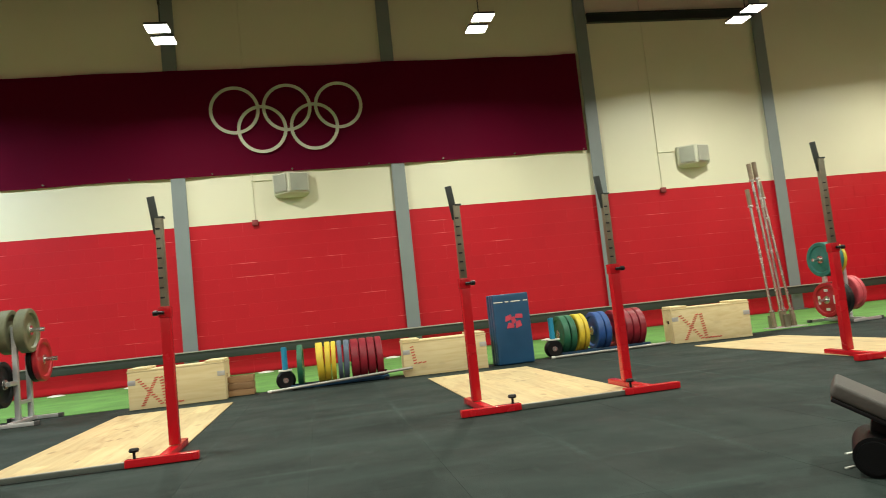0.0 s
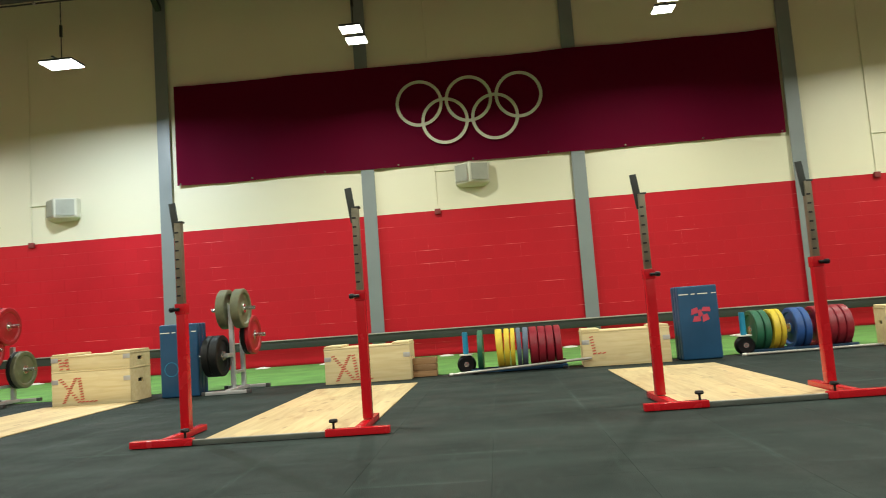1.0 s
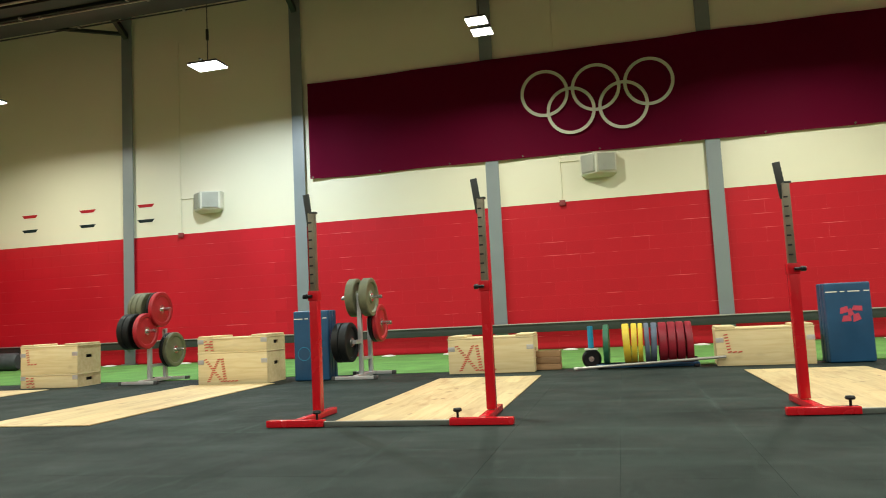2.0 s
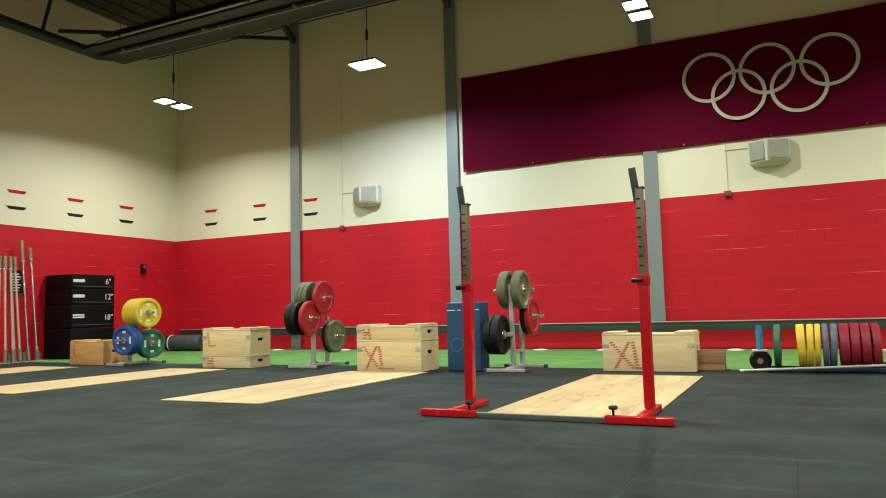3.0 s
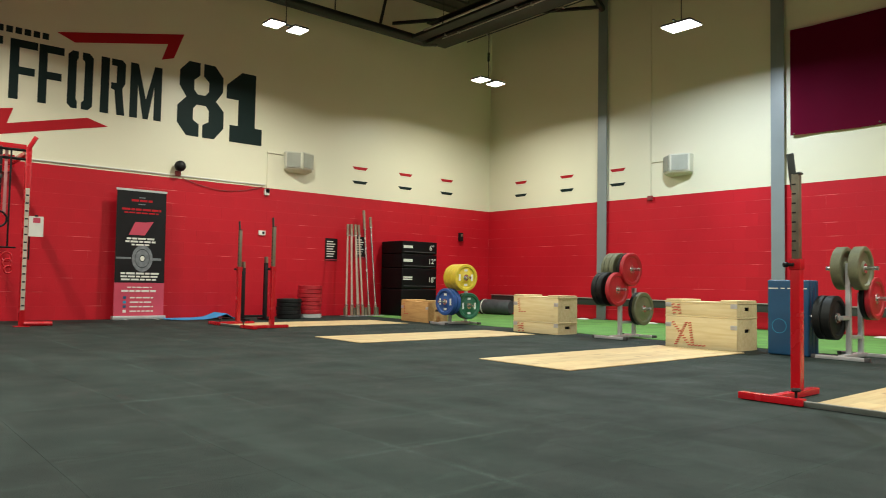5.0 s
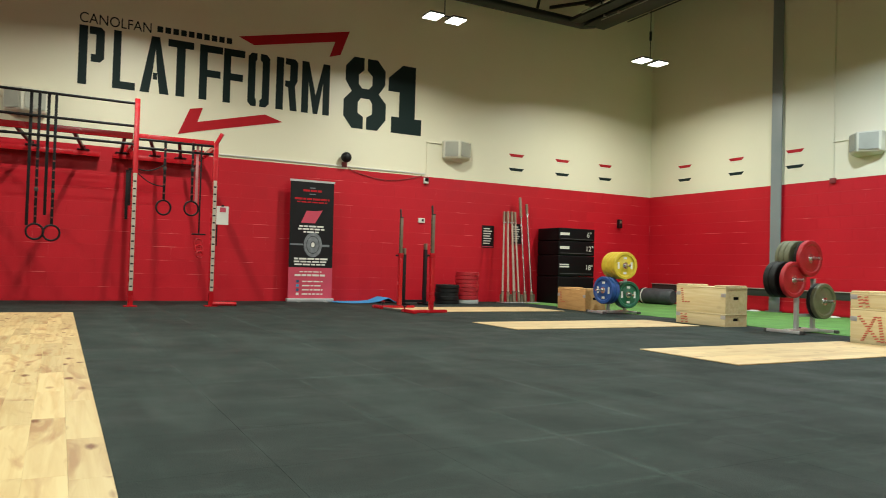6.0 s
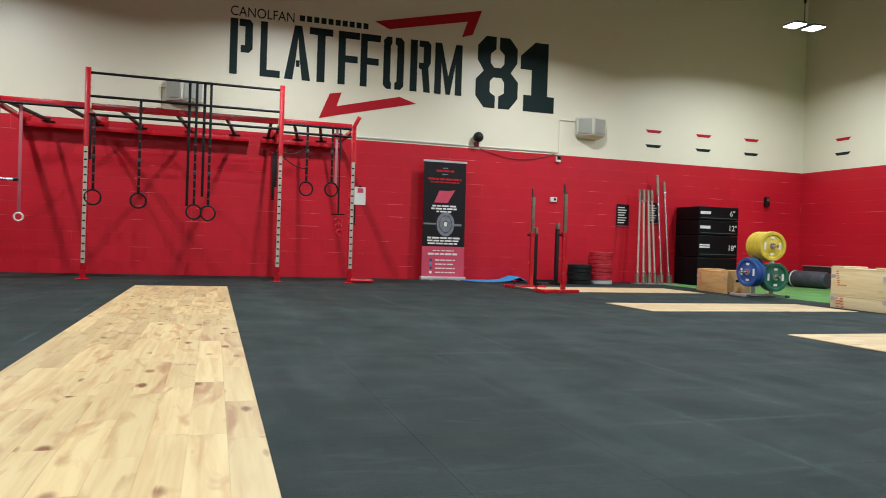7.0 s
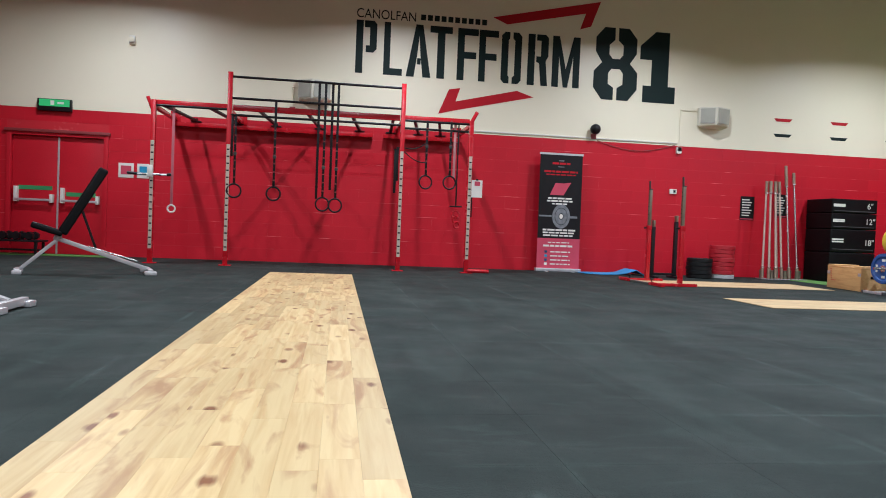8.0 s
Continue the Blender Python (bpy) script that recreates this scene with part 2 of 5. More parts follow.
WOOD_LONG = timber("pale_knotty_oak_long", (0.60, 0.465, 0.225), (0.49, 0.335, 0.14), 0, knots=1.0, piece=0.11)
WOOD_DEEP = timber("pale_oak_platform", (0.63, 0.49, 0.265), (0.53, 0.375, 0.175), 1, knots=0.6, piece=0.09)
PLY = timber("pale_birch_plywood", (0.70, 0.58, 0.33), (0.61, 0.48, 0.24), 0, knots=0.15, piece=0.05, rough=0.55)
PLY_ORANGE = timber("honey_plywood", (0.60, 0.36, 0.14), (0.50, 0.28, 0.10), 0, knots=0.15, piece=0.05, rough=0.55)
CRATE_WOOD = timber("brown_crate_slats", (0.33, 0.19, 0.09), (0.22, 0.12, 0.05), 0, piece=0.15, rough=0.6)
STENCIL_RED = surf("faded_red_stencil_ink", (0.52, 0.09, 0.06), 0.7, var=0.2, scale=30)
BLUE_MAT = surf("navy_blue_vinyl_mat", (0.009, 0.060, 0.135), 0.42, var=0.12, scale=4, fine=160, bump=0.05)
CABINET = surf("aged_white_cabinet", (0.64, 0.62, 0.51), 0.55, var=0.05)
WHITE = surf("white_plastic", (0.70, 0.69, 0.62), 0.45, var=0.04)
PINK = surf("pink_print", (0.50, 0.048, 0.088), 0.6, var=0.08)
LETTER = surf("charcoal_green_wall_lettering", (0.010, 0.021, 0.020), 0.6, var=0.08, scale=2, spec=0.15)
ARROW_RED = surf("dark_red_wall_lettering", (0.40, 0.008, 0.015), 0.55, var=0.06, scale=2, spec=0.2)
GREEN_SIGN = glowing("green_exit_sign", (0.05, 0.55, 0.15), 0.5, (0.02, 0.22, 0.06))
DIFFUSER = glowing("lamp_diffuser_warm", (1.0, 0.97, 0.86), 9.0)
DIFFUSER_COOL = glowing("lamp_diffuser_cool", (0.95, 0.97, 1.0), 11.0)
PLATE = {
    "red": surf("red_rubber_plate", (0.37, 0.011, 0.019), 0.45, var=0.12, scale=10),
    "darkred": surf("dark_red_rubber_plate", (0.23, 0.010, 0.022), 0.4, var=0.15, scale=10),
    "yellow": surf("yellow_rubber_plate", (0.62, 0.46, 0.035), 0.45, var=0.10, scale=10),
    "blue": surf("blue_rubber_plate", (0.020, 0.075, 0.26), 0.45, var=0.15, scale=10),
    "slate": surf("slate_blue_rubber_plate", (0.09, 0.12, 0.17), 0.5, var=0.2, scale=10),
    "green": surf("green_rubber_plate", (0.020, 0.118, 0.060), 0.45, var=0.15, scale=10),
    "teal": surf("teal_rubber_plate", (0.03, 0.17, 0.15), 0.45, var=0.15, scale=10),
    "olive": surf("olive_grey_rubber_plate", (0.125, 0.13, 0.072), 0.5, var=0.2, scale=10),
    "black": surf("black_rubber_plate", (0.008, 0.009, 0.009), 0.5, var=0.2, scale=10, spec=0.25),
    "pinkred": surf("faded_pink_red_plate", (0.55, 0.07, 0.09), 0.5, var=0.15, scale=10),
}


# ---- mesh helpers ----
def mesh_of(bm, name, material, smooth=False):
    bmesh.ops.recalc_face_normals(bm, faces=bm.faces)
    me = bpy.data.meshes.new(name)
    bm.to_mesh(me)
    bm.free()
    me.materials.append(material)
    if smooth:
        me.polygons.foreach_set("use_smooth", [True] * len(me.polygons))
        me.set_sharp_from_angle(angle=radians(40))
    return me


def part(name, bm, material, parent, label="", smooth=True):
    """One mesh object under a thing or under a part."""
    ob = new(name, mesh_of(bm, name, material, smooth))
    ob.parent = parent
    if label:
        tagged(ob, label)
    return ob


def thing(name, m, label, category, group=""):
    ob = new(name)
    ob.matrix_world = m
    ob.empty_display_size = 0.1
    return tagged(ob, label, category, group)


def solid(name, bm, material, label, category, m=None, group="", smooth=True):
    ob = new(name, mesh_of(bm, name, material, smooth))
    if m:
        ob.matrix_world = m
    return tagged(ob, label, category, group)


def structure(name, bm, material, label="", smooth=False):
    return tagged(new(name, mesh_of(bm, name, material, smooth)), label, "", "", "structure")


def box(x0, x1, y0, y1, z0, z1, bevel=0.0, bm=None, seg=2):
    own = bmesh.new()
    bmesh.ops.create_cube(own, size=1)
    for v in own.verts:
        v.co = Vector((x0 + (x1 - x0) * (v.co.x + 0.5), y0 + (y1 - y0) * (v.co.y + 0.5), z0 + (z1 - z0) * (v.co.z + 0.5)))
    if bevel:
        bmesh.ops.bevel(own, geom=own.edges[:], offset=bevel, segments=seg, affect="EDGES", profile=0.6)
    return join(bm, own)


def join(bm, own):
    if bm is None:
        return own
    me = bpy.data.meshes.new("join")
    own.to_mesh(me)
    own.free()
    bm.from_mesh(me)
    bpy.data.meshes.remove(me)
    return bm


def rod(a, b, r, r2=None, bm=None, seg=16, bevel=0.0):
    """A round bar from a to b."""
    a, b = Vector(a), Vector(b)
    own = bmesh.new()
    bmesh.ops.create_cone(own, cap_ends=True, segments=seg, radius1=r, radius2=r if r2 is None else r2, depth=(b - a).length)
    if bevel:
        rims = [e for e in own.edges if abs(e.verts[0].co.z - e.verts[1].co.z) < 1e-6]
        bmesh.ops.bevel(own, geom=rims, offset=bevel, segments=2, affect="EDGES")
    own.transform(Matrix.Translation((a + b) / 2) @ (b - a).to_track_quat("Z", "Y").to_matrix().to_4x4())
    return join(bm, own)


def bar(a, b, w, h, bevel=0.004, bm=None):
    """A square tube from a to b, w wide and h high."""
    a, b = Vector(a), Vector(b)
    L = (b - a).length
    own = box(-w / 2, w / 2, -h / 2, h / 2, -L / 2, L / 2, bevel)
    own.transform(Matrix.Translation((a + b) / 2) @ (b - a).to_track_quat("Z", "Y").to_matrix().to_4x4())
    return join(bm, own)


def thicken(bm, t):
    bm.normal_update()
    bmesh.ops.solidify(bm, geom=bm.faces[:], thickness=t)


def lathe(profile, seg=40, bm=None):
    """Turns (radius, height) pairs round z."""
    own = bmesh.new()
    rings = [[own.verts.new((r * math.cos(2 * math.pi * i / seg), r * math.sin(2 * math.pi * i / seg), z)) for i in range(seg)] for r, z in profile]
    for p, q in zip(rings, rings[1:]):
        for i in range(seg):
            own.faces.new((p[i], p[(i + 1) % seg], q[(i + 1) % seg], q[i]))
    for ring in (rings[0], rings[-1]):
        own.faces.new(ring)
    return join(bm, own)


def torus(R, r, seg=36, ring=10, bm=None):
    own = bmesh.new()
    vs = [[own.verts.new(((R + r * math.cos(b)) * math.cos(a), (R + r * math.cos(b)) * math.sin(a), r * math.sin(b)))
           for b in [2 * math.pi * j / ring for j in range(ring)]] for a in [2 * math.pi * i / seg for i in range(seg)]]
    for i in range(seg):
        for j in range(ring):
            own.faces.new((vs[i][j], vs[(i + 1) % seg][j], vs[(i + 1) % seg][(j + 1) % ring], vs[i][(j + 1) % ring]))
    return join(bm, own)


def slab(points, thick, bm=None):
    """A flat outline in x and y given a thickness along z, from 0 to thick."""
    own = bmesh.new()
    low = [own.verts.new((x, y, 0)) for x, y in points]
    high = [own.verts.new((x, y, thick)) for x, y in points]
    n = len(points)
    own.faces.new(low[::-1]), own.faces.new(high)
    for i in range(n):
        own.faces.new((low[i], low[(i + 1) % n], high[(i + 1) % n], high[i]))
    own.normal_update()
    bmesh.ops.triangulate(own, faces=[f for f in own.faces if len(f.verts) > 4])
    return join(bm, own)


def lettering(text, height, width=None):
    """Built-in font as a thin mesh, standing on its baseline at the origin in x and y."""
    cu = bpy.data.curves.new("lettering", "FONT")
    cu.body, cu.size, cu.extrude = text, 1.0, 0.0
    ob = bpy.data.objects.new("lettering", cu)
    me = bpy.data.meshes.new_from_object(ob)
    bpy.data.objects.remove(ob)
    bm = bmesh.new()
    bm.from_mesh(me)
    bpy.data.meshes.remove(me)
    xs, ys = [v.co.x for v in bm.verts], [v.co.y for v in bm.verts]
    sy = height / (max(ys) - min(ys))
    sx = width / (max(xs) - min(xs)) if width else sy
    for v in bm.verts:
        v.co = Vector(((v.co.x - min(xs)) * sx, (v.co.y - min(ys)) * sy, 0))
    return bm


ON_BACK = Matrix(((1, 0, 0, 0), (0, 0, -1, 0), (0, 1, 0, 0), (0, 0, 0, 1)))     # x, y of a drawing to x, z; its z comes out of the long wall
ON_LEFT = Matrix(((0, 0, 1, 0), (1, 0, 0, 0), (0, 1, 0, 0), (0, 0, 0, 1)))      # x, y of a drawing to y, z; its z comes out of the end wall


# ---- the shell of the hall ----
structure("ground", box(X_LEFT - 0.3, X_RIGHT + 0.3, Y_FRONT - 0.3, Y_BACK + 0.3, -0.25, -0.012), HOLE, "concrete slab under the matting")
floor = structure("floor", box(X_LEFT, X_RIGHT, Y_FRONT, 7.0, -0.012, -0.006), RUBBER, "black rubber floor of square mats")
turf = structure("turf", box(X_LEFT, X_RIGHT, 7.0, Y_BACK, -0.012, 0.006, 0.003), TURF, "green artificial turf sprint lane along the wall")
structure("turf_strip", box(X_LEFT + 0.01, -11.06, -7.1, -5.2, 0.0, 0.012, 0.003), TURF, "green turf strip before the exit door")
structure("wall_back", box(X_LEFT - 0.3, X_RIGHT + 0.3, Y_BACK, Y_BACK + 0.25, Z_RED, Z_CEIL), CREAM, "cream painted upper block wall")
wall_back_low = structure("wall_back_lower", box(X_LEFT - 0.3, X_RIGHT + 0.3, Y_BACK + 0.005, Y_BACK + 0.25, 0, Z_RED), MORTAR, "red painted block wall")
structure("wall_left", box(X_LEFT - 0.25, X_LEFT, Y_FRONT, Y_BACK, Z_RED, Z_CEIL), CREAM, "cream painted upper end wall")
wl = box(X_LEFT - 0.25, X_LEFT - 0.005, -5.4, Y_BACK, 0, Z_RED)
box(X_LEFT - 0.25, X_LEFT - 0.005, Y_FRONT, -7.02, 0, Z_RED, 0, wl)
box(X_LEFT - 0.25, X_LEFT - 0.005, -7.02, -5.4, 2.06, Z_RED, 0, wl)
wall_left_low = structure("wall_left_lower", wl, MORTAR, "red painted end wall with a door opening")
# out of view: both remaining walls are assumed, their red feet added to lessen bounce
structure("wall_right", box(X_RIGHT, X_RIGHT + 0.25, Y_FRONT, Y_BACK, Z_RED, Z_CEIL), CREAM, "unseen far end wall, assumed cream")
structure("wall_right_lower", box(X_RIGHT, X_RIGHT + 0.25, Y_FRONT, Y_BACK, 0, Z_RED), RED_WALL, "unseen far end wall foot, red to cut bounced light")
structure("wall_front", box(X_LEFT - 0.25, X_RIGHT + 0.25, Y_FRONT - 0.25, Y_FRONT, Z_RED, Z_CEIL), CREAM, "unseen wall behind the gym floor, assumed cream")
structure("wall_front_lower", box(X_LEFT - 0.25, X_RIGHT + 0.25, Y_FRONT - 0.25, Y_FRONT, 0, Z_RED), RED_WALL, "unseen foot of the wall behind the gym floor, red to cut bounced light")
ceil = box(X_LEFT - 0.25, X_RIGHT + 0.25, Y_FRONT - 0.25, Y_BACK + 0.25, Z_CEIL, Z_CEIL + 0.2)
for i in range(63):                         # ribs of the roof deck
    x = X_LEFT + 0.2 + 0.4 * i
    box(x, x + 0.16, Y_FRONT, Y_BACK, Z_CEIL - 0.05, Z_CEIL + 0.01, 0, ceil)
structure("ceiling", ceil, ROOF, "dark ribbed roof deck")

COLUMN_X = (-8.06, -4.38, -0.755, 2.875, 6.505, 10.09)
for cx in COLUMN_X:
    c = thing("steel_column", pose(cx, Y_BACK, 0), "pale grey painted steel wall column on the red wall", "column", "wall columns")
    bm = box(-0.115, 0.115, -0.060, -0.046, 0, Z_CEIL - 0.05, 0.003)
    box(-0.085, 0.085, -0.05, 0.0, 0, Z_CEIL - 0.05, 0.0, bm)
    part("shaft", bm, GREY_PAINT, c, smooth=False)
    part("base_plate", box(-0.15, 0.15, -0.12, -0.01, 0.006, 0.024, 0.003), GREY_PAINT, c)
    # roof brace at the head
    part("head_bracket", bar((0, -0.05, 6.55), (0, -0.70, 7.02), 0.10, 0.10), ROOF_STEEL, c, "dark steel brace")

rail = thing("wall_rail", pose(0, Y_BACK, 0), "dark green-grey steel guard rail along the wall foot", "guard rail")
part("beam", box(-11.1, 13.9, -0.275, -0.205, 0.305, 0.440, 0.006), DARK_STEEL, rail)
part("capping", box(-11.1, 13.9, -0.292, -0.203, 0.440, 0.458, 0.003), PALE_PIPE, rail, "pale top edge")
for cx in COLUMN_X + (-10.9, 13.7):
    part("rail_bracket", box(cx - 0.05, cx + 0.05, -0.208, -0.0, 0.32, 0.44, 0.004), DARK_STEEL, rail)

portal = thing("portal_beam", pose(0, Y_BACK, 0), "dark steel beam between two wall columns", "beam")
part("flange", box(6.64, 10.02, -0.10, -0.01, 5.66, 5.68, 0.003), ROOF_STEEL, portal)
part("flange", box(6.64, 10.02, -0.10, -0.01, 5.82, 5.84, 0.003), ROOF_STEEL, portal)
part("web", box(6.64, 10.02, -0.06, -0.04, 5.68, 5.82), ROOF_STEEL, portal)

# ---- roof steel and services over the lamps ----
gantry = thing("lighting_beam", pose(0, 8.35, 5.82), "dark steel I-beam carrying the lamps under the roof", "beam")
part("flange", box(-10.6, 13.9, -0.26, 0.26, 0.0, 0.03, 0.004), ROOF_STEEL, gantry)
part("flange", box(-10.6, 13.9, -0.26, 0.26, 0.42, 0.45, 0.004), ROOF_STEEL, gantry)
part("web", box(-10.6, 13.9, -0.02, 0.02, 0.03, 0.42), ROOF_STEEL, gantry)
for i in range(9):
    part("stiffener", box(-10.2 + 2.9 * i, -10.18 + 2.9 * i, -0.24, 0.24, 0.03, 0.42), ROOF_STEEL, gantry)
tray = thing("cable_tray", pose(0, 7.85, 5.84), "dark cable tray beside the lighting beam", "cable tray")
part("tray_base", box(-10.6, 13.9, -0.14, 0.14, 0, 0.012), ROOF_STEEL, tray)
for y in (-0.14, 0.13):
    part("tray_side", box(-10.6, 13.9, y, y + 0.01, 0.012, 0.07), ROOF_STEEL, tray)
for i in range(6):
    part("tray_hanger", rod((-9.0 + 4 * i, 0, 0.01), (-9.0 + 4 * i, 0, Z_CEIL - 5.88), 0.007, seg=8), ROOF_STEEL, tray)
    part("beam_hanger", box(-9.0 + 4 * i, -8.92 + 4 * i, -0.04, 0.04, 0.45, Z_CEIL - 5.86), ROOF_STEEL, gantry)
pipe = thing("sprinkler_pipe", pose(0, 7.62, 5.86), "pale pipe running under the roof", "pipe")
part("pipe_run", rod((-10.1, 0, 0), (13.9, 0, 0), 0.022), PALE_PIPE, pipe)
for i in range(8):
    part("pipe_hanger", rod((-9.485 + 3 * i, 0, 0.02), (-9.485 + 3 * i, 0, Z_CEIL - 5.90), 0.006, seg=8), ROOF_STEEL, pipe)
    part("pipe_clip", box(-9.5 + 3 * i, -9.47 + 3 * i, -0.03, 0.03, -0.03, 0.05), ROOF_STEEL, pipe)
tube = thing("roof_tube", pose(-10.74, 0, 5.90), "dark round steel tube along the end wall", "beam")
part("tube_run", rod((0, -6.0, 0), (0, 8.10, 0), 0.10, seg=24), ROOF_STEEL, tube)
part("elbow", rod((0, 8.08, 0), (0.22, 8.34, 0), 0.11, seg=24, bevel=0.02), ROOF_STEEL, tube)
for y in (-3.5, 1.2, 5.9):
    part("hanger", rod((0, y, 0.09), (0, y, Z_CEIL - 5.90), 0.012), ROOF_STEEL, tube)
for a, b in (((-11.45, 7.80, 6.38), (-8.06, 10.78, 6.58)), ((-10.74, 6.98, 5.98), (-10.82, 7.25, 6.95))):
    br = thing("roof_brace", pose(0, 0, 0), "dark angle brace below the roof deck", "brace", "roof braces")
    part("angle_leg", bar(a, b, 0.07, 0.012), ROOF_STEEL, br)
    part("angle_leg", bar((a[0], a[1], a[2] + 0.03), (b[0], b[1], b[2] + 0.03), 0.012, 0.07), ROOF_STEEL, br)
for k, y in enumerate((8.02, 8.12, 8.64)):
    line = thing("roof_conduit", pose(0, y, 5.80), "thin steel conduit clipped under the lighting beam", "conduit", "roof conduits")
    part("conduit_run", rod((-10.3 + 0.2 * k, 0, 0), (13.9, 0, 0), 0.013, seg=10), ROOF_STEEL if k != 1 else PALE_PIPE, line)
    for i in range(12):
        part("conduit_clip", box(-9.9 + 2.0 * i + 0.3 * k, -9.86 + 2.0 * i + 0.3 * k, -0.03, 0.03, -0.015, 0.022, 0.003), PALE_PIPE, line, "pale clip")
for y in (2.0, -3.0):
    j = thing("roof_joist", pose(0, y, 6.55), "dark steel roof joist across the hall", "joist", "roof joists")
    part("flange", box(X_LEFT, X_RIGHT, -0.1, 0.1, 0.0, 0.02), ROOF_STEEL, j)
    part("web", box(X_LEFT, X_RIGHT, -0.01, 0.01, 0.02, 0.53), ROOF_STEEL, j)


def pendant_lamp(m, cool, drop):
    """Flat floodlight heads on a rod of the given length; the cool one has a single larger head."""
    lamp = thing("pendant_lamp", m, "cool white flat floodlight hanging on a thin rod" if cool else "warm white twin floodlight hanging on a thin rod", "ceiling lamp", "hanging floodlights")
    part("rod", rod((0, 0, 0.03), (0, 0, drop), 0.008, seg=10), DARK_STEEL, lamp)
    part("junction_box", box(-0.018, 0.018, -0.018, 0.018, 0.42, 0.60, 0.004), ROOF_STEEL, lamp)
    part("cross_arm", box(-0.015, 0.015, -0.24, 0.24, 0.028, 0.048, 0.003), DARK_STEEL, lamp)
    w, d = (0.25, 0.17) if cool else (0.145, 0.125)
    for y in (0.0,) if cool else (-0.21, 0.21):
        head = part("lamp_head", box(-w - 0.004, w + 0.004, y - d - 0.004, y + d + 0.004, 0.0, 0.030, 0.006), DARK_STEEL, lamp, "flat dark floodlight housing")
        part("diffuser", box(-w, w, y - d, y + d, -0.016, -0.001, 0.003), DIFFUSER_COOL if cool else DIFFUSER, head, "glowing white glass")


for ix, lx in enumerate(LAMP_X):
    for iy, ly in enumerate(LAMP_Y):
        pendant_lamp(pose(lx, ly, LAMP_Z), ix == 1 and iy == 0, 5.822 - LAMP_Z if iy == 0 else Z_CEIL - 0.05 - LAMP_Z)

# ---- what hangs on the long wall ----
def wall_banner():
    b = thing("wall_banner", pose(0, Y_BACK - 0.072, 0), "maroon cloth banner with five pale rings over the columns", "banner")
    bm = bmesh.new()
    nx, nz = 160, 16
    x0, x1, z0, z1 = -4.155, 6.33, 3.285, 5.09
    grid = []
    for i in range(nx + 1):
        x = x0 + (x1 - x0) * i / nx
        near = min(abs(x - c) for c in COLUMN_X)
        belly = 0.030 * min(1.0, near / 0.6) ** 2
        col = []
        for k in range(nz + 1):
            z = z0 + (z1 - z0) * k / nz
            ripple = 0.006 * noise.noise((x * 1.3, z * 0.7, 0)) + 0.004 * math.sin(x * 9 + z)
            edge = 0.018 * noise.noise((x * 0.8, 3.0, k // nz)) if k in (0, nz) else 0
            col.append(bm.verts.new((x, belly + ripple, z + edge)))
        grid.append(col)
    for i in range(nx):
        for k in range(nz):
            bm.faces.new((grid[i][k], grid[i + 1][k], grid[i + 1][k + 1], grid[i][k + 1]))
    thicken(bm, 0.004)
    part("cloth", bm, MAROON, b)
    for cx, cz in ((0.23, 4.36), (1.09, 4.365), (1.955, 4.36), (0.66, 4.015), (1.525, 4.015)):
        bm = bmesh.new()
        seg = 72
        y = -0.014 if cz > 4.2 else -0.020
        ins = [bm.verts.new((cx + 0.356 * math.cos(2 * math.pi * i / seg), y, cz + 0.356 * math.sin(2 * math.pi * i / seg))) for i in range(seg)]
        out = [bm.verts.new((cx + 0.41 * math.cos(2 * math.pi * i / seg), y, cz + 0.41 * math.sin(2 * math.pi * i / seg))) for i in range(seg)]
        for i in range(seg):
            bm.faces.new((ins[i], out[i], out[(i + 1) % seg], ins[(i + 1) % seg]))
        thicken(bm, 0.003)
        part("printed_ring", bm, WHITE_PRINT, b, "off-white ring")
    for i in range(9):
        x = x0 + 0.06 + (x1 - x0 - 0.12) * i / 8
        part("eyelet", rod((x, -0.012, z0 + 0.03), (x, 0.03, z0 + 0.03), 0.013, seg=12), GREY_STEEL, b)


wall_banner()


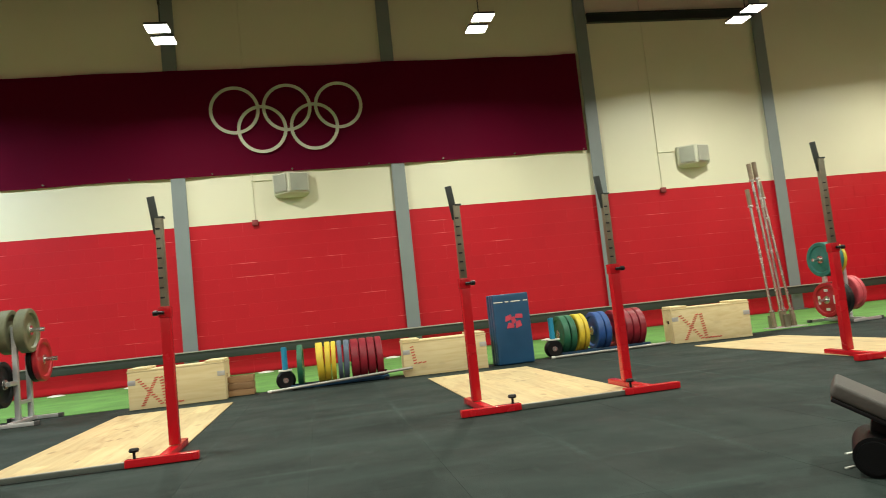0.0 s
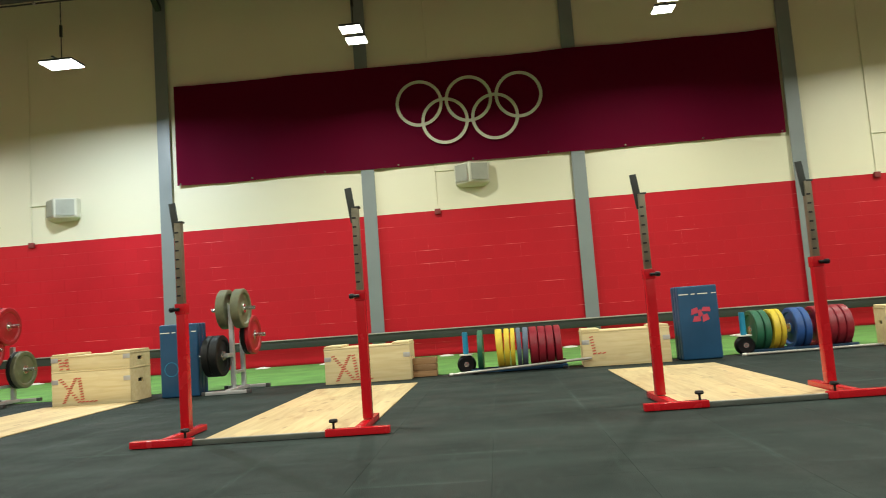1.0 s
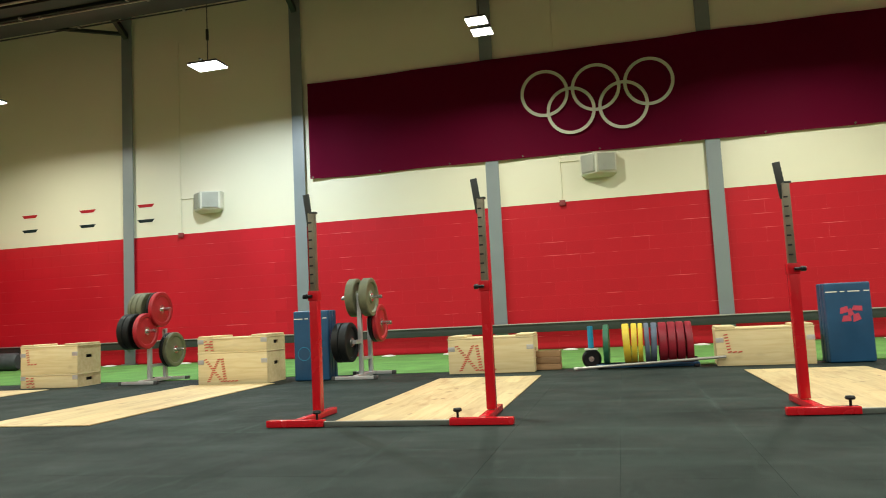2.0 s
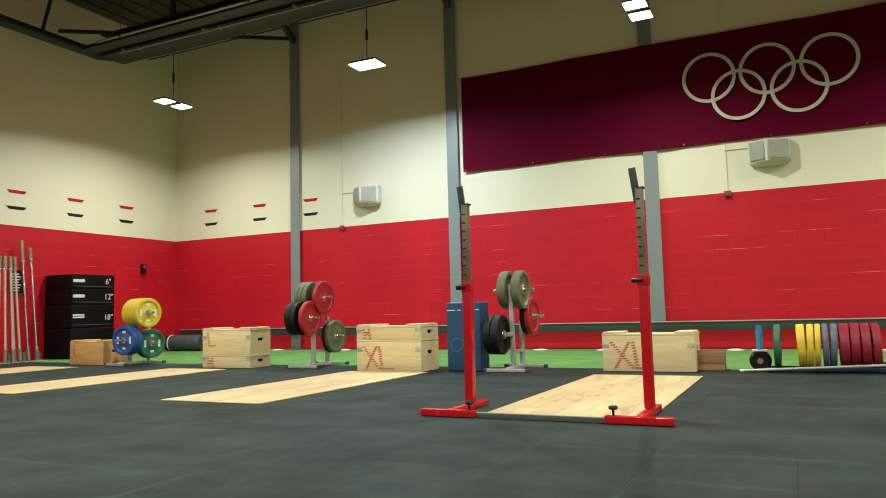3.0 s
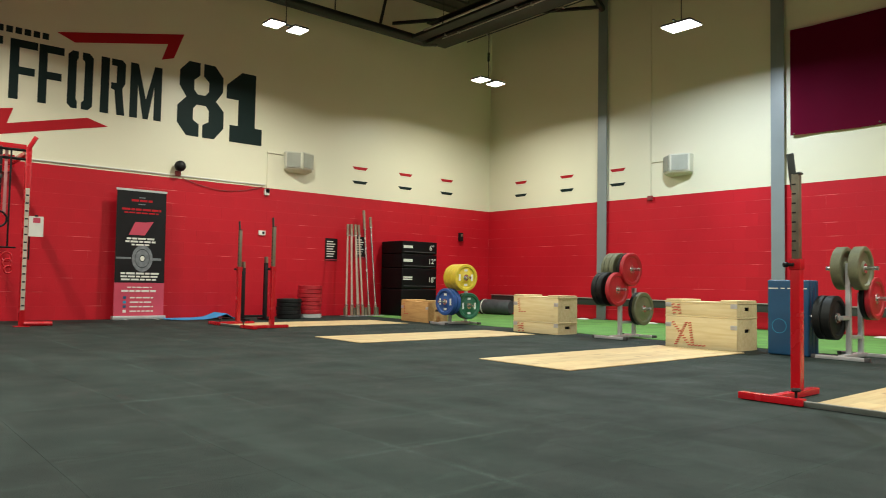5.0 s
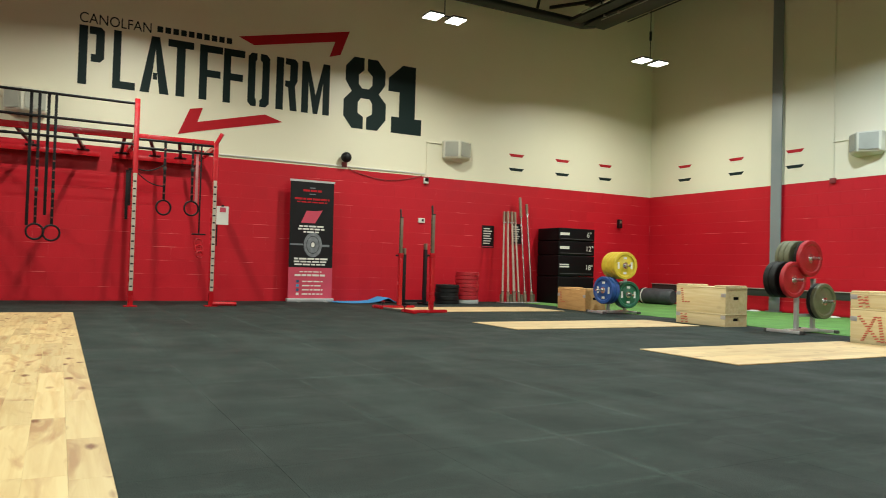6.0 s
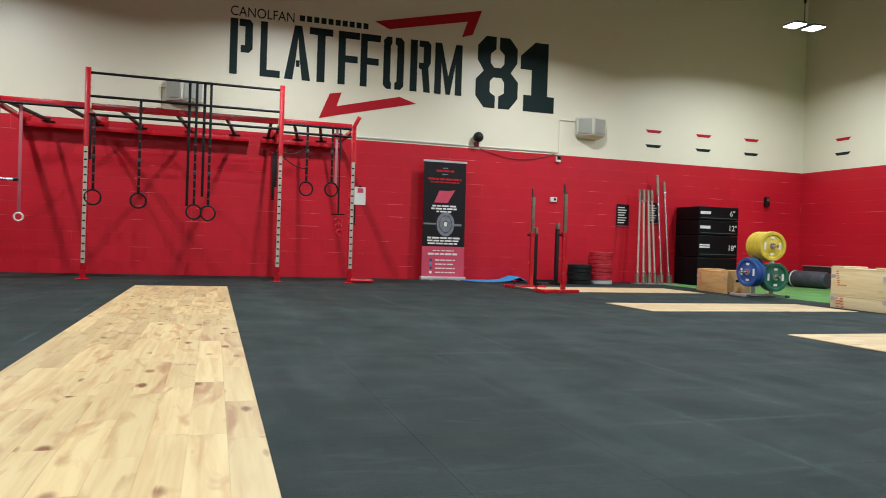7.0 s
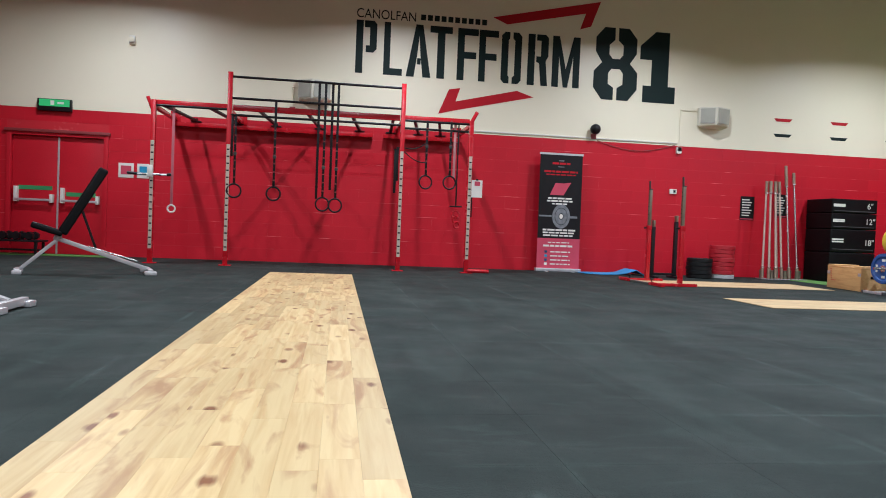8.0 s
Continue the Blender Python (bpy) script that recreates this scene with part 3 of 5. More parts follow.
def wall_speaker(m):
    """Two grilled faces meeting at a blunt corner over a wedge-shaped underside; local y points out of the wall."""
    s = thing("wall_speaker", m, "white two-faced wall loudspeaker on a bracket", "loudspeaker", "wall loudspeakers")
    plan_top = [(-0.30, 0.02), (0.30, 0.02), (0.30, 0.10), (0.04, 0.30), (-0.30, 0.16)]
    bm = bmesh.new()
    top = [bm.verts.new((x, y, 0.19)) for x, y in plan_top]
    low = [bm.verts.new((x * 0.97, y * 0.96, -0.15)) for x, y in plan_top]
    tip = [bm.verts.new((x * 0.7, 0.02 + (y - 0.02) * 0.45, -0.20)) for x, y in plan_top]
    n = len(plan_top)
    bm.faces.new(top), bm.faces.new(tip[::-1])
    for i in range(n):
        bm.faces.new((top[i], low[i], low[(i + 1) % n], top[(i + 1) % n]))
        bm.faces.new((low[i], tip[i], tip[(i + 1) % n], low[(i + 1) % n]))
    bmesh.ops.bevel(bm, geom=bm.edges[:], offset=0.008, segments=2, affect="EDGES")
    part("cabinet", bm, CABINET, s)
    for a, b in (((0.05, 0.298), (0.295, 0.108)), ((-0.295, 0.166), (0.03, 0.300))):
        d = Vector((b[0] - a[0], b[1] - a[1], 0))
        out = Vector((-d.y, d.x, 0)).normalized()
        if out.y < 0:
            out = -out
        p, q = Vector((*a, 0)) + d * 0.08 + out * 0.004, Vector((*a, 0)) + d * 0.92 + out * 0.004
        bm = bmesh.new()
        fs = [bm.verts.new((v.x, v.y, z)) for v, z in ((p, -0.12), (q, -0.12), (q, 0.165), (p, 0.165))]
        bm.faces.new(fs)
        thicken(bm, 0.006)
        part("grille", bm, surf_grille, s, "fine pale grey grille")
    part("bracket", box(-0.05, 0.05, 0.0, 0.03, -0.10, 0.10, 0.004), WHITE, s)
    return s


surf_grille = surf("pale_grille_mesh", (0.36, 0.36, 0.30), 0.6, var=0.1, fine=400, bump=0.3)
FACE_BACK, FACE_LEFT = pose(0, 0, 0, 0, 0, 180), pose(0, 0, 0, 0, 0, -90)


def conduit(name, m, across, down, rise=0.0):
    """A thin tube from the speaker sideways and then down to a call point."""
    c = thing(name, m, "thin cream cable conduit with a small dark box at its end", "conduit", "speaker conduits")
    part("tube", rod((0, 0.012, 0), (across, 0.012, 0), 0.011, seg=10), CREAM, c)
    part("tube", rod((across, 0.012, 0.0), (across, 0.012, -down), 0.011, seg=10), CREAM, c)
    if rise:
        part("riser", rod((across, 0.012, 0.0), (across, 0.012, rise), 0.009, seg=10), CREAM, c)
    part("elbow", rod((across - 0.014, 0.012, 0.0), (across + 0.014, 0.012, 0.0), 0.016, seg=10), CREAM, c)
    part("end_box", box(across - 0.05, across + 0.05, 0, 0.05, -down - 0.09, -down, 0.006), surf_box, c, "small dark red junction box")


surf_box = surf("dark_red_box", (0.22, 0.03, 0.03), 0.5)
for cx in (1.05, -6.27, 8.36):
    wall_speaker(pose(cx, Y_BACK, 3.03) @ FACE_BACK)
    conduit("speaker_conduit", pose(cx - 0.30, Y_BACK, 3.16) @ FACE_BACK, 0.34, 0.66, 3.2)
for cy in (5.57, -1.96):
    wall_speaker(pose(X_LEFT, cy, 3.03) @ FACE_LEFT)
conduit("speaker_conduit", pose(X_LEFT, 5.27, 3.16) @ FACE_LEFT, 0.33, 0.70)
conduit("speaker_conduit", pose(X_LEFT, -2.24, 3.10) @ FACE_LEFT, 0.1, 0.35)

for k in range(3):
    for z, mat, txt in ((3.10, ARROW_RED, "small dark red painted wall dash"), (2.80, LETTER, "small charcoal painted wall dash")):
        for m, u in ((ON_BACK, (-10.44, -9.05, -7.70)[k]), (ON_LEFT, (7.08, 8.29, 9.51)[k])):
            base = Matrix.Translation((0, Y_BACK, 0)) if m is ON_BACK else Matrix.Translation((X_LEFT, 0, 0))
            bm = slab([(u - 0.14, z - 0.03), (u + 0.14, z - 0.03), (u + 0.195, z + 0.03), (u - 0.195, z + 0.03)], 0.005)
            bm.transform(base @ m)
            structure("wall_dash", bm, mat, txt)

# ---- lettering on the end wall ----
LIFT = Matrix.Translation((X_LEFT + 0.001, 0, 0)) @ ON_LEFT


def glyph(name, polys, y0, y1, z0, z1, mat, label):
    """Polygons drawn in a unit square, set on the end wall."""
    g = thing(name, pose(0, 0, 0), label, "wall lettering", "painted wall lettering")
    for p in polys:
        bm = slab([(y0 + (y1 - y0) * u, z0 + (z1 - z0) * v) for u, v in p], 0.005)
        bm.transform(LIFT)
        part("stroke", bm, mat, g, smooth=False)


def rect(a, b, c, d):
    return [(a, c), (b, c), (b, d), (a, d)]


S = 0.34                                     # stroke of the narrow capitals, as a part of their width
LETTERS = {
    "P": [rect(0, S, 0, 1), [(S + 0.06, 0.87), (0.66, 0.87), (0.66, 0.53), (S + 0.14, 0.53), (S + 0.14, 0.40), (0.84, 0.40), (1, 0.47), (1, 0.94), (0.86, 1), (S + 0.06, 1)]],
    "L": [rect(0, S, 0, 1), rect(S, 1, 0, 0.13)],
    "A": [[(0, 0), (0.32, 0), (0.43, 0.40), (0.55, 1), (0.36, 1)], [(1, 0), (0.68, 0), (0.57, 0.40), (0.47, 1), (0.64, 1)], rect(0.44, 0.58, 0.24, 0.36)],
    "T": [rect(0, 1, 0.87, 1), rect(0.34, 0.68, 0, 0.87)],
    "F": [rect(0, S, 0, 1), rect(S, 1, 0.87, 1), rect(S, 0.92, 0.42, 0.55)],
    "O": [[(0, 0.07), (0.16, 0), (0.40, 0), (0.40, 0.12), (0.34, 0.16), (0.34, 0.84), (0.40, 0.88), (0.40, 1), (0.16, 1), (0, 0.93)],
          [(1, 0.07), (0.84, 0), (0.56, 0), (0.56, 0.12), (0.66, 0.16), (0.66, 0.84), (0.56, 0.88), (0.56, 1), (0.84, 1), (1, 0.93)]],
    "R": [rect(0, S, 0, 1), [(S + 0.08, 0.88), (0.64, 0.88), (0.64, 0.57), (S + 0.08, 0.57), (S + 0.08, 0.46), (0.56, 0.44), (0.68, 0), (1, 0), (0.88, 0.48), (1, 0.58), (1, 0.94), (0.86, 1), (S + 0.08, 1)]],
    "M": [rect(0, 0.24, 0, 1), rect(0.76, 1, 0, 1), [(0.24, 1), (0.24, 0.62), (0.42, 0.0), (0.50, 0.0), (0.50, 0.36)], [(0.76, 1), (0.76, 0.62), (0.58, 0.0), (0.50, 0.0), (0.50, 0.36)]],
}
for ch, a, b in (("P", -1.27, -0.90), ("L", -0.77, -0.43), ("A", -0.36, 0.09), ("T", 0.06, 0.47), ("F", 0.57, 0.95), ("F", 0.97, 1.33), ("O", 1.39, 1.77), ("R", 1.89, 2.28), ("M", 2.36, 2.89)):
    glyph("wall_letter", LETTERS[ch], a, b, 3.435, 4.375, LETTER, "charcoal stencil capital letter painted on the cream wall")
half = [(0.46, 1), (0.22, 1), (0.03, 0.86), (0.03, 0.66), (0.18, 0.515), (0.0, 0.39), (0.0, 0.16), (0.20, 0), (0.46, 0), (0.46, 0.17), (0.33, 0.22), (0.33, 0.37), (0.40, 0.43), (0.50, 0.43), (0.50, 0.57), (0.42, 0.57), (0.34, 0.63), (0.34, 0.76), (0.46, 0.83)]
glyph("wall_letter", [half, [(1 - u, v) for u, v in half]], 3.17, 4.03, 3.265, 4.615, LETTER, "large charcoal stencil figure painted on the cream wall")
glyph("wall_letter", [[(0.12, 0), (1.0, 0), (1.0, 0.235), (0.80, 0.235), (0.80, 1), (0.42, 1), (0.02, 0.79), (0.02, 0.60), (0.34, 0.60), (0.34, 0.235), (0.12, 0.235)]], 4.06, 4.80, 3.265, 4.60, LETTER, "large charcoal block figure painted on the cream wall")
glyph("wall_arrow", [[(1.21, 4.62), (1.48, 4.51), (2.97, 4.83), (2.87, 4.53), (3.08, 4.60), (3.25, 5.07)]], 0, 1, 0, 1, ARROW_RED, "dark red bent arrow painted on the cream wall")
glyph("wall_arrow", [[(0.26, 2.80), (0.57, 3.04 - 0.16), (2.03, 3.21), (1.71, 3.31), (0.57, 3.04), (0.65, 3.29), (0.44, 3.25)]], 0, 1, 0, 1, ARROW_RED, "dark red bent arrow painted on the cream wall")
small = thing("wall_caption", pose(0, 0, 0), "thin charcoal small capitals painted over the large lettering", "wall lettering")
bm = lettering("CANOLFAN", 0.165, 1.06)
thicken(bm, 0.004)
bm.transform(LIFT @ Matrix.Translation((-1.27, 4.42, 0.004)))
part("word", bm, LETTER, small, smooth=False)
for i in range(10):                          # a name, kept as plain bars
    y = -0.12 + 0.125 * i
    bm = slab([(y, 4.46), (y + 0.09, 4.46), (y + 0.09, 4.56), (y, 4.56)], 0.004)
    bm.transform(LIFT)
    part("letter_bar", bm, LETTER, small, smooth=False)


# ---- squat racks ----
GREY_TUBE = surf("grey_green_steel_tube", (0.10, 0.115, 0.10), 0.4, metal=0.2, var=0.15, scale=8)


def squat_rack(m, span, label, jaw=1.60, pin_to=1):
    """Two uprights on T-shaped feet, joined by a bar near the floor. Origin between the uprights at floor level."""
    r = thing("squat_rack", m, label, "squat rack", "squat racks")
    for side in (-1, 1):
        x = side * span / 2
        part("foot_bar", box(x - 0.20, x + 0.20, -0.395, -0.335, 0.004, 0.048, 0.006), RED_STEEL, r)
        part("foot_leg", box(x - 0.030, x + 0.030, -0.335, 0.27, 0.004, 0.046, 0.006), RED_STEEL, r)
        post = part("lower_post", box(x - 0.031, x + 0.031, -0.031, 0.031, 0.05, 0.90, 0.005), RED_STEEL, r)
        upper = part("upper_post", box(x - 0.0235, x + 0.0235, -0.0235, 0.0235, 0.88, jaw - 0.14, 0.004), GREY_STEEL, r, "worn grey perforated tube")
        for k in range(8):
            z = 0.95 + 0.062 * k
            if z < jaw - 0.18:
                # no opening is cut: a dark patch gives the shade of each slot
                part("pin_hole_shade", box(x - 0.020, x + 0.006, -0.0262, -0.022, z, z + 0.010, 0.001), HOLE, upper)
        tilt = bar((x + side * 0.0 - 0.012, 0.0, jaw - 0.24), (x - 0.042, 0.0, jaw), 0.012, 0.048)
        part("bar_hook", tilt, DARK_STEEL, r, "dark bent bar hook")
        part("hook_lip", box(x - 0.012, x + 0.034, -0.026, 0.026, jaw - 0.145, jaw - 0.132, 0.003), DARK_STEEL, r)
        pin = part("lock_pin", rod((x, -0.045, 0.862), (x + pin_to * 0.06, -0.045, 0.862), 0.010, seg=12), BLACK, r, "black locking pin")
        part("pin_grip", rod((x + pin_to * 0.035, -0.045, 0.862), (x + pin_to * 0.068, -0.045, 0.860), 0.017, seg=14, bevel=0.004), BLACK, pin)
        part("clamp", box(x - 0.036, x + 0.036, -0.036, 0.036, 0.83, 0.90, 0.004), RED_STEEL, r)
        knob = part("floor_knob", lathe([(0.010, 0.0), (0.010, 0.045), (0.032, 0.05), (0.036, 0.062), (0.030, 0.075), (0.006, 0.078)], 18), BLACK, r, "black star knob")
        knob.location = (x - side * 0.15, -0.365, 0.046)
        knob.scale = (0.8, 0.8, 0.8)
    part("floor_tube", box(-span / 2 + 0.20, span / 2 - 0.20, -0.380, -0.350, 0.006, 0.034, 0.004), GREY_TUBE, r, "grey telescopic floor bar")
    part("floor_tube_strip", box(-span / 2 + 0.20, span / 2 - 0.20, -0.374, -0.356, 0.034, 0.037, 0.001), PALE_PIPE, r)
    return r


squat_rack(pose(-0.235, 3.425, 0), 1.24, "red squat rack with grey perforated uprights on the matting", pin_to=-1)
squat_rack(pose(2.905, 3.655, 0, 0, 0, 2), 1.13, "red squat rack with grey perforated uprights before a wooden platform", 1.56)
squat_rack(pose(5.98, 3.77, 0, 0, 0, -4), 1.16, "red squat rack with a tall dark hook beside a platform", 1.73)
squat_rack(pose(-8.93, 3.52, 0, 0, 0, 2), 1.06, "red squat rack near the end wall beside a platform", 1.62, -1)
spare = thing("bar_stand", pose(-10.45, 4.20, 0), "narrow black steel bar stand before the end wall", "bar stand")
for y, top in ((-0.17, 0.90), (0.25, 1.00)):
    part("post", box(-0.03, 0.03, y - 0.03, y + 0.03, 0.03, top, 0.004), BLACK, spare)
    part("foot_plate", box(-0.22, 0.22, y - 0.035, y + 0.035, 0.003, 0.035, 0.004), BLACK, spare)
    part("cup", box(-0.045, 0.045, y - 0.018, y + 0.018, top, top + 0.11, 0.006), GREY_STEEL, spare, "worn grey bar cup")
part("floor_tie", box(-0.025, 0.025, -0.14, 0.22, 0.05, 0.09, 0.004), BLACK, spare)

# ---- weight plates ----
PLATE_MESH = {}


def plate_parts(width):
    if width not in PLATE_MESH:
        w = width / 2
        disc = lathe([(0.035, -w * 0.82), (0.060, -w * 0.82), (0.075, -w * 0.55), (0.165, -w * 0.55), (0.180, -w), (0.216, -w), (0.225, -w + 0.008),
                      (0.225, w - 0.008), (0.216, w), (0.180, w), (0.165, w * 0.55), (0.075, w * 0.55), (0.060, w * 0.82), (0.035, w * 0.82)], 48)
        hub = lathe([(0.026, -w * 0.9), (0.050, -w * 0.9), (0.053, -w * 0.8), (0.053, w * 0.8), (0.050, w * 0.9), (0.026, w * 0.9)], 28)
        PLATE_MESH[width] = [mesh_of(disc, "disc", PLATE["black"], True), mesh_of(hub, "hub", CHROME, True)]
    return PLATE_MESH[width]


NAMES = {"red": "red", "darkred": "dark red", "yellow": "yellow", "blue": "blue", "slate": "slate blue", "green": "dark green", "teal": "teal", "olive": "olive grey", "black": "black", "pinkred": "faded pink-red"}


def bumper_plate(m, colour, width, where, marks=False, group="bumper plates"):
    """A plate whose axis is local z."""
    p = thing("bumper_plate", m, f"{NAMES[colour]} rubber bumper plate {where}", "weight plate", group)
    disc, hub = plate_parts(width)
    for me, name, mat in ((disc, "disc", PLATE[colour]), (hub, "hub", CHROME)):
        key = (width, name, colour)
        if key not in PLATE_MESH:
            PLATE_MESH[key] = me.copy()
            PLATE_MESH[key].materials[0] = mat
        ob = new(name, PLATE_MESH[key])
        ob.parent = p
    if marks:
        for a in (0, 90, 180, 270):
            bm = box(-0.055 if a % 180 == 0 else -0.03, 0.055 if a % 180 == 0 else 0.03, 0.105, 0.140, 0, 0.004)
            bm.transform(pose(0, 0, width * 0.275, 0, 0, a))
            part("print_bar", bm, WHITE, p, smooth=False)
    return p


surf_cap = surf("dark_plastic_cap", (0.05, 0.05, 0.05), 0.5)


def plate_tree(m, loads, label):
    """A frame with horizontal pegs along local x; loads are (side, y, z, [(colour, width), ...], marks)."""
    t = thing("plate_tree", m, label, "plate rack", "plate trees")
    part("foot_bar", box(-0.27, 0.27, -0.355, -0.31, 0.004, 0.042, 0.006), SILVER, t)
    part("foot_bar", box(-0.27, 0.27, 0.31, 0.355, 0.004, 0.042, 0.006), SILVER, t)
    part("spine", box(-0.03, 0.03, -0.30, 0.30, 0.01, 0.05, 0.005), SILVER, t)
    posts = ((-0.10, max(z for _, _, z, _, _ in loads) + 0.05), (0.22, 0.68))
    for y, top in posts:
        part("post", box(-0.024, 0.024, y - 0.024, y + 0.024, 0.03, top, 0.005), SILVER, t)
    for y, z in sorted({(y, z) for _, y, z, _, _ in loads}):
        near = min(posts, key=lambda p: (z > p[1], abs(p[0] - y)))[0]
        a, b = sorted((near, y))
        part("peg_arm", box(-0.020, 0.020, a - 0.025, b + 0.025, z - 0.022, z + 0.022, 0.004), SILVER, t)
    part("cross_tie", box(-0.02, 0.02, -0.10, 0.22, 0.20, 0.235, 0.004), SILVER, t)
    for x in (-0.25, 0.25):
        for y in (-0.33, 0.33):
            part("end_cap", box(x - 0.022, x + 0.024, y - 0.026, y + 0.026, 0.0, 0.045, 0.006), surf_cap, t, "dark plastic end cap")
    for side, y, z, plates, marks in loads:
        part("peg", rod((side * 0.02, y, z), (side * (0.15 + sum(w + 0.004 for _, w in plates)), y, z), 0.022, seg=16, bevel=0.003), CHROME, t)
        part("peg_collar", rod((side * 0.025, y, z), (side * 0.034, y, z), 0.045, seg=20), CHROME, t)
        x = 0.035
        for colour, width in plates:
            x += width / 2
            bumper_plate(m @ Matrix.Translation((side * x, y, z)) @ pose(0, 0, 0, 0, 90 * side, 0), colour, width, "hanging on a plate tree", marks)
            x += width / 2 + 0.004
    return t


plate_tree(pose(-1.70, 6.67, 0), [
    (1, 0.0, 0.93, [("olive", 0.10)], False), (-1, 0.0, 0.93, [("olive", 0.10)], False),
    (1, 0.27, 0.62, [("black", 0.05), ("red", 0.06)], False), (-1, -0.27, 0.42, [("black", 0.09), ("black", 0.08)], False)], "silver plate tree with olive, red and black plates")
plate_tree(pose(-4.62, 6.83, 0), [
    (1, 0.0, 0.93, [("black", 0.03), ("red", 0.06)], False), (-1, 0.0, 0.93, [("olive", 0.07), ("olive", 0.07), ("olive", 0.05)], False),
    (1, -0.26, 0.66, [("red", 0.06)], False), (-1, -0.26, 0.66, [("black", 0.08), ("black", 0.08)], False),
    (1, 0.25, 0.40, [("black", 0.05), ("olive", 0.06)], False)], "silver plate tree with red, olive and black plates")
tree_c = plate_tree(pose(-8.06, 6.80, 0, 0, 0, -8), [
    (1, -0.05, 0.80, [("yellow", 0.09), ("yellow", 0.09), ("yellow", 0.09), ("yellow", 0.09)], True),
    (1, 0.17, 0.32, [("green", 0.08), ("green", 0.07)], True)], "silver plate tree with yellow, blue and green plates")
for y in (6.50, 6.586):
    bumper_plate(pose(-7.945, y, 0.39, 0, 0, -86) @ pose(0, 0, 0, 0, 90, 0), "blue", 0.08, "hanging on a plate tree", True)
part("peg", rod((0.16, -0.10, 0.39), (0.115, -0.42, 0.39), 0.022, seg=16, bevel=0.003), CHROME, tree_c)
part("peg_stay", bar((0.0, -0.10, 0.39), (0.17, -0.10, 0.39), 0.04, 0.04), SILVER, tree_c)
plate_tree(pose(8.05, 7.13, 0, 0, 0, 8), [
    (-1, 0.0, 0.83, [("yellow", 0.05), ("teal", 0.09), ("teal", 0.08)], False),
    (-1, -0.02, 0.30, [("black", 0.08), ("black", 0.08), ("red", 0.07)], True), (1, -0.02, 0.36, [("pinkred", 0.08), ("pinkred", 0.06)], True)], "silver plate tree with teal, red and pink plates")


def plate_toaster(m, length, plates, label):
    """A low cradle in which plates stand on edge in a row along x."""
    t = thing("plate_cradle", m, label, "plate rack", "floor plate cradles")
    for y in (-0.10, 0.10):
        part("side_rail", box(0, length, y - 0.02, y + 0.02, 0.01, 0.05, 0.005), BLUE_MAT, t)
    for x in (0.02, length - 0.06):
        part("end_foot", box(x, x + 0.05, -0.20, 0.20, 0.003, 0.03, 0.005), BLACK, t)
    part("end_stop", rod((length - 0.03, 0, 0.03), (length - 0.03, 0, 0.10), 0.018, seg=12), BLACK, t)
    for i, (x, colour, width, lean) in enumerate(plates):
        bumper_plate(m @ pose(x, 0, 0.255, 0, 90 + lean, 0), colour, width, "standing in a floor cradle", False, "plates in floor cradles")


plate_toaster(pose(0.95, 6.90, 0, 0, 0, -1), 1.08, [
    (0.12, "green", 0.06, 1), (0.34, "yellow", 0.075, -2), (0.42, "yellow", 0.06, 1), (0.485, "yellow", 0.05, 2), (0.555, "slate", 0.05, 0), (0.625, "slate", 0.06, 3),
    (0.72, "darkred", 0.085, 0), (0.81, "darkred", 0.08, 1), (0.90, "darkred", 0.08, 0), (0.99, "darkred", 0.07, -1)], "low blue plate cradle with a row of coloured plates")
plate_toaster(pose(4.01, 6.99, 0, 0, 0, 3), 1.22, [
    (0.12, "green", 0.08, 1), (0.21, "green", 0.07, 0), (0.31, "yellow", 0.07, 2), (0.38, "yellow", 0.05, 0), (0.56, "blue", 0.085, 1), (0.65, "blue", 0.07, -1),
    (0.80, "darkred", 0.07, 0), (0.92, "darkred", 0.08, 1), (1.01, "darkred", 0.08, 0), (1.10, "darkred", 0.08, 1)], "low blue plate cradle with green, yellow, blue and red plates")


def bar_jack(m):
    j = thing("bar_jack", m, "black round weight with a blue upright handle", "bar jack", "bar jacks")
    part("weight", (lathe([(0.02, -0.045), (0.085, -0.05), (0.105, -0.03), (0.108, 0.0), (0.105, 0.03), (0.085, 0.05), (0.02, 0.045)], 32)), BLACK, j).matrix_local = pose(0, 0, 0.108, 90, 0, 0)
    part("hub", lathe([(0.01, -0.055), (0.03, -0.055), (0.03, 0.055), (0.01, 0.055)], 20), CHROME, j).matrix_local = pose(0, 0, 0.108, 90, 0, 0)
    part("white_band", box(-0.075, 0.075, -0.05, 0.05, 0.205, 0.222, 0.004), WHITE, j)
    part("handle", rod((0, 0, 0.22), (0, 0, 0.47), 0.032, seg=18, bevel=0.006), surf_cyan, j, "bright blue handle")
    return j


surf_cyan = surf("cyan_blue_sleeve", (0.02, 0.25, 0.42), 0.45)
bar_jack(pose(0.90, 6.90, 0))
bar_jack(pose(3.98, 6.86, 0))


def pole(a, b, label):
    p = thing("wooden_pole", pose(0, 0, 0), label, "pole", "poles on the floor")
    a, b = Vector(a), Vector(b)
    part("shaft", rod(a, b, 0.015, seg=12), PALE_PIPE, p)
    d = (b - a).normalized()
    part("end_cap", rod(a - d * 0.02, a + d * 0.02, 0.0165, seg=12), WHITE, p)


pole((0.73, 6.70, 0.018), (2.28, 6.66, 0.10), "pale pole leaning over the plate cradle")
pole((3.92, 6.72, 0.018), (5.45, 6.86, 0.018), "pale pole lying on the matting before the cradle")


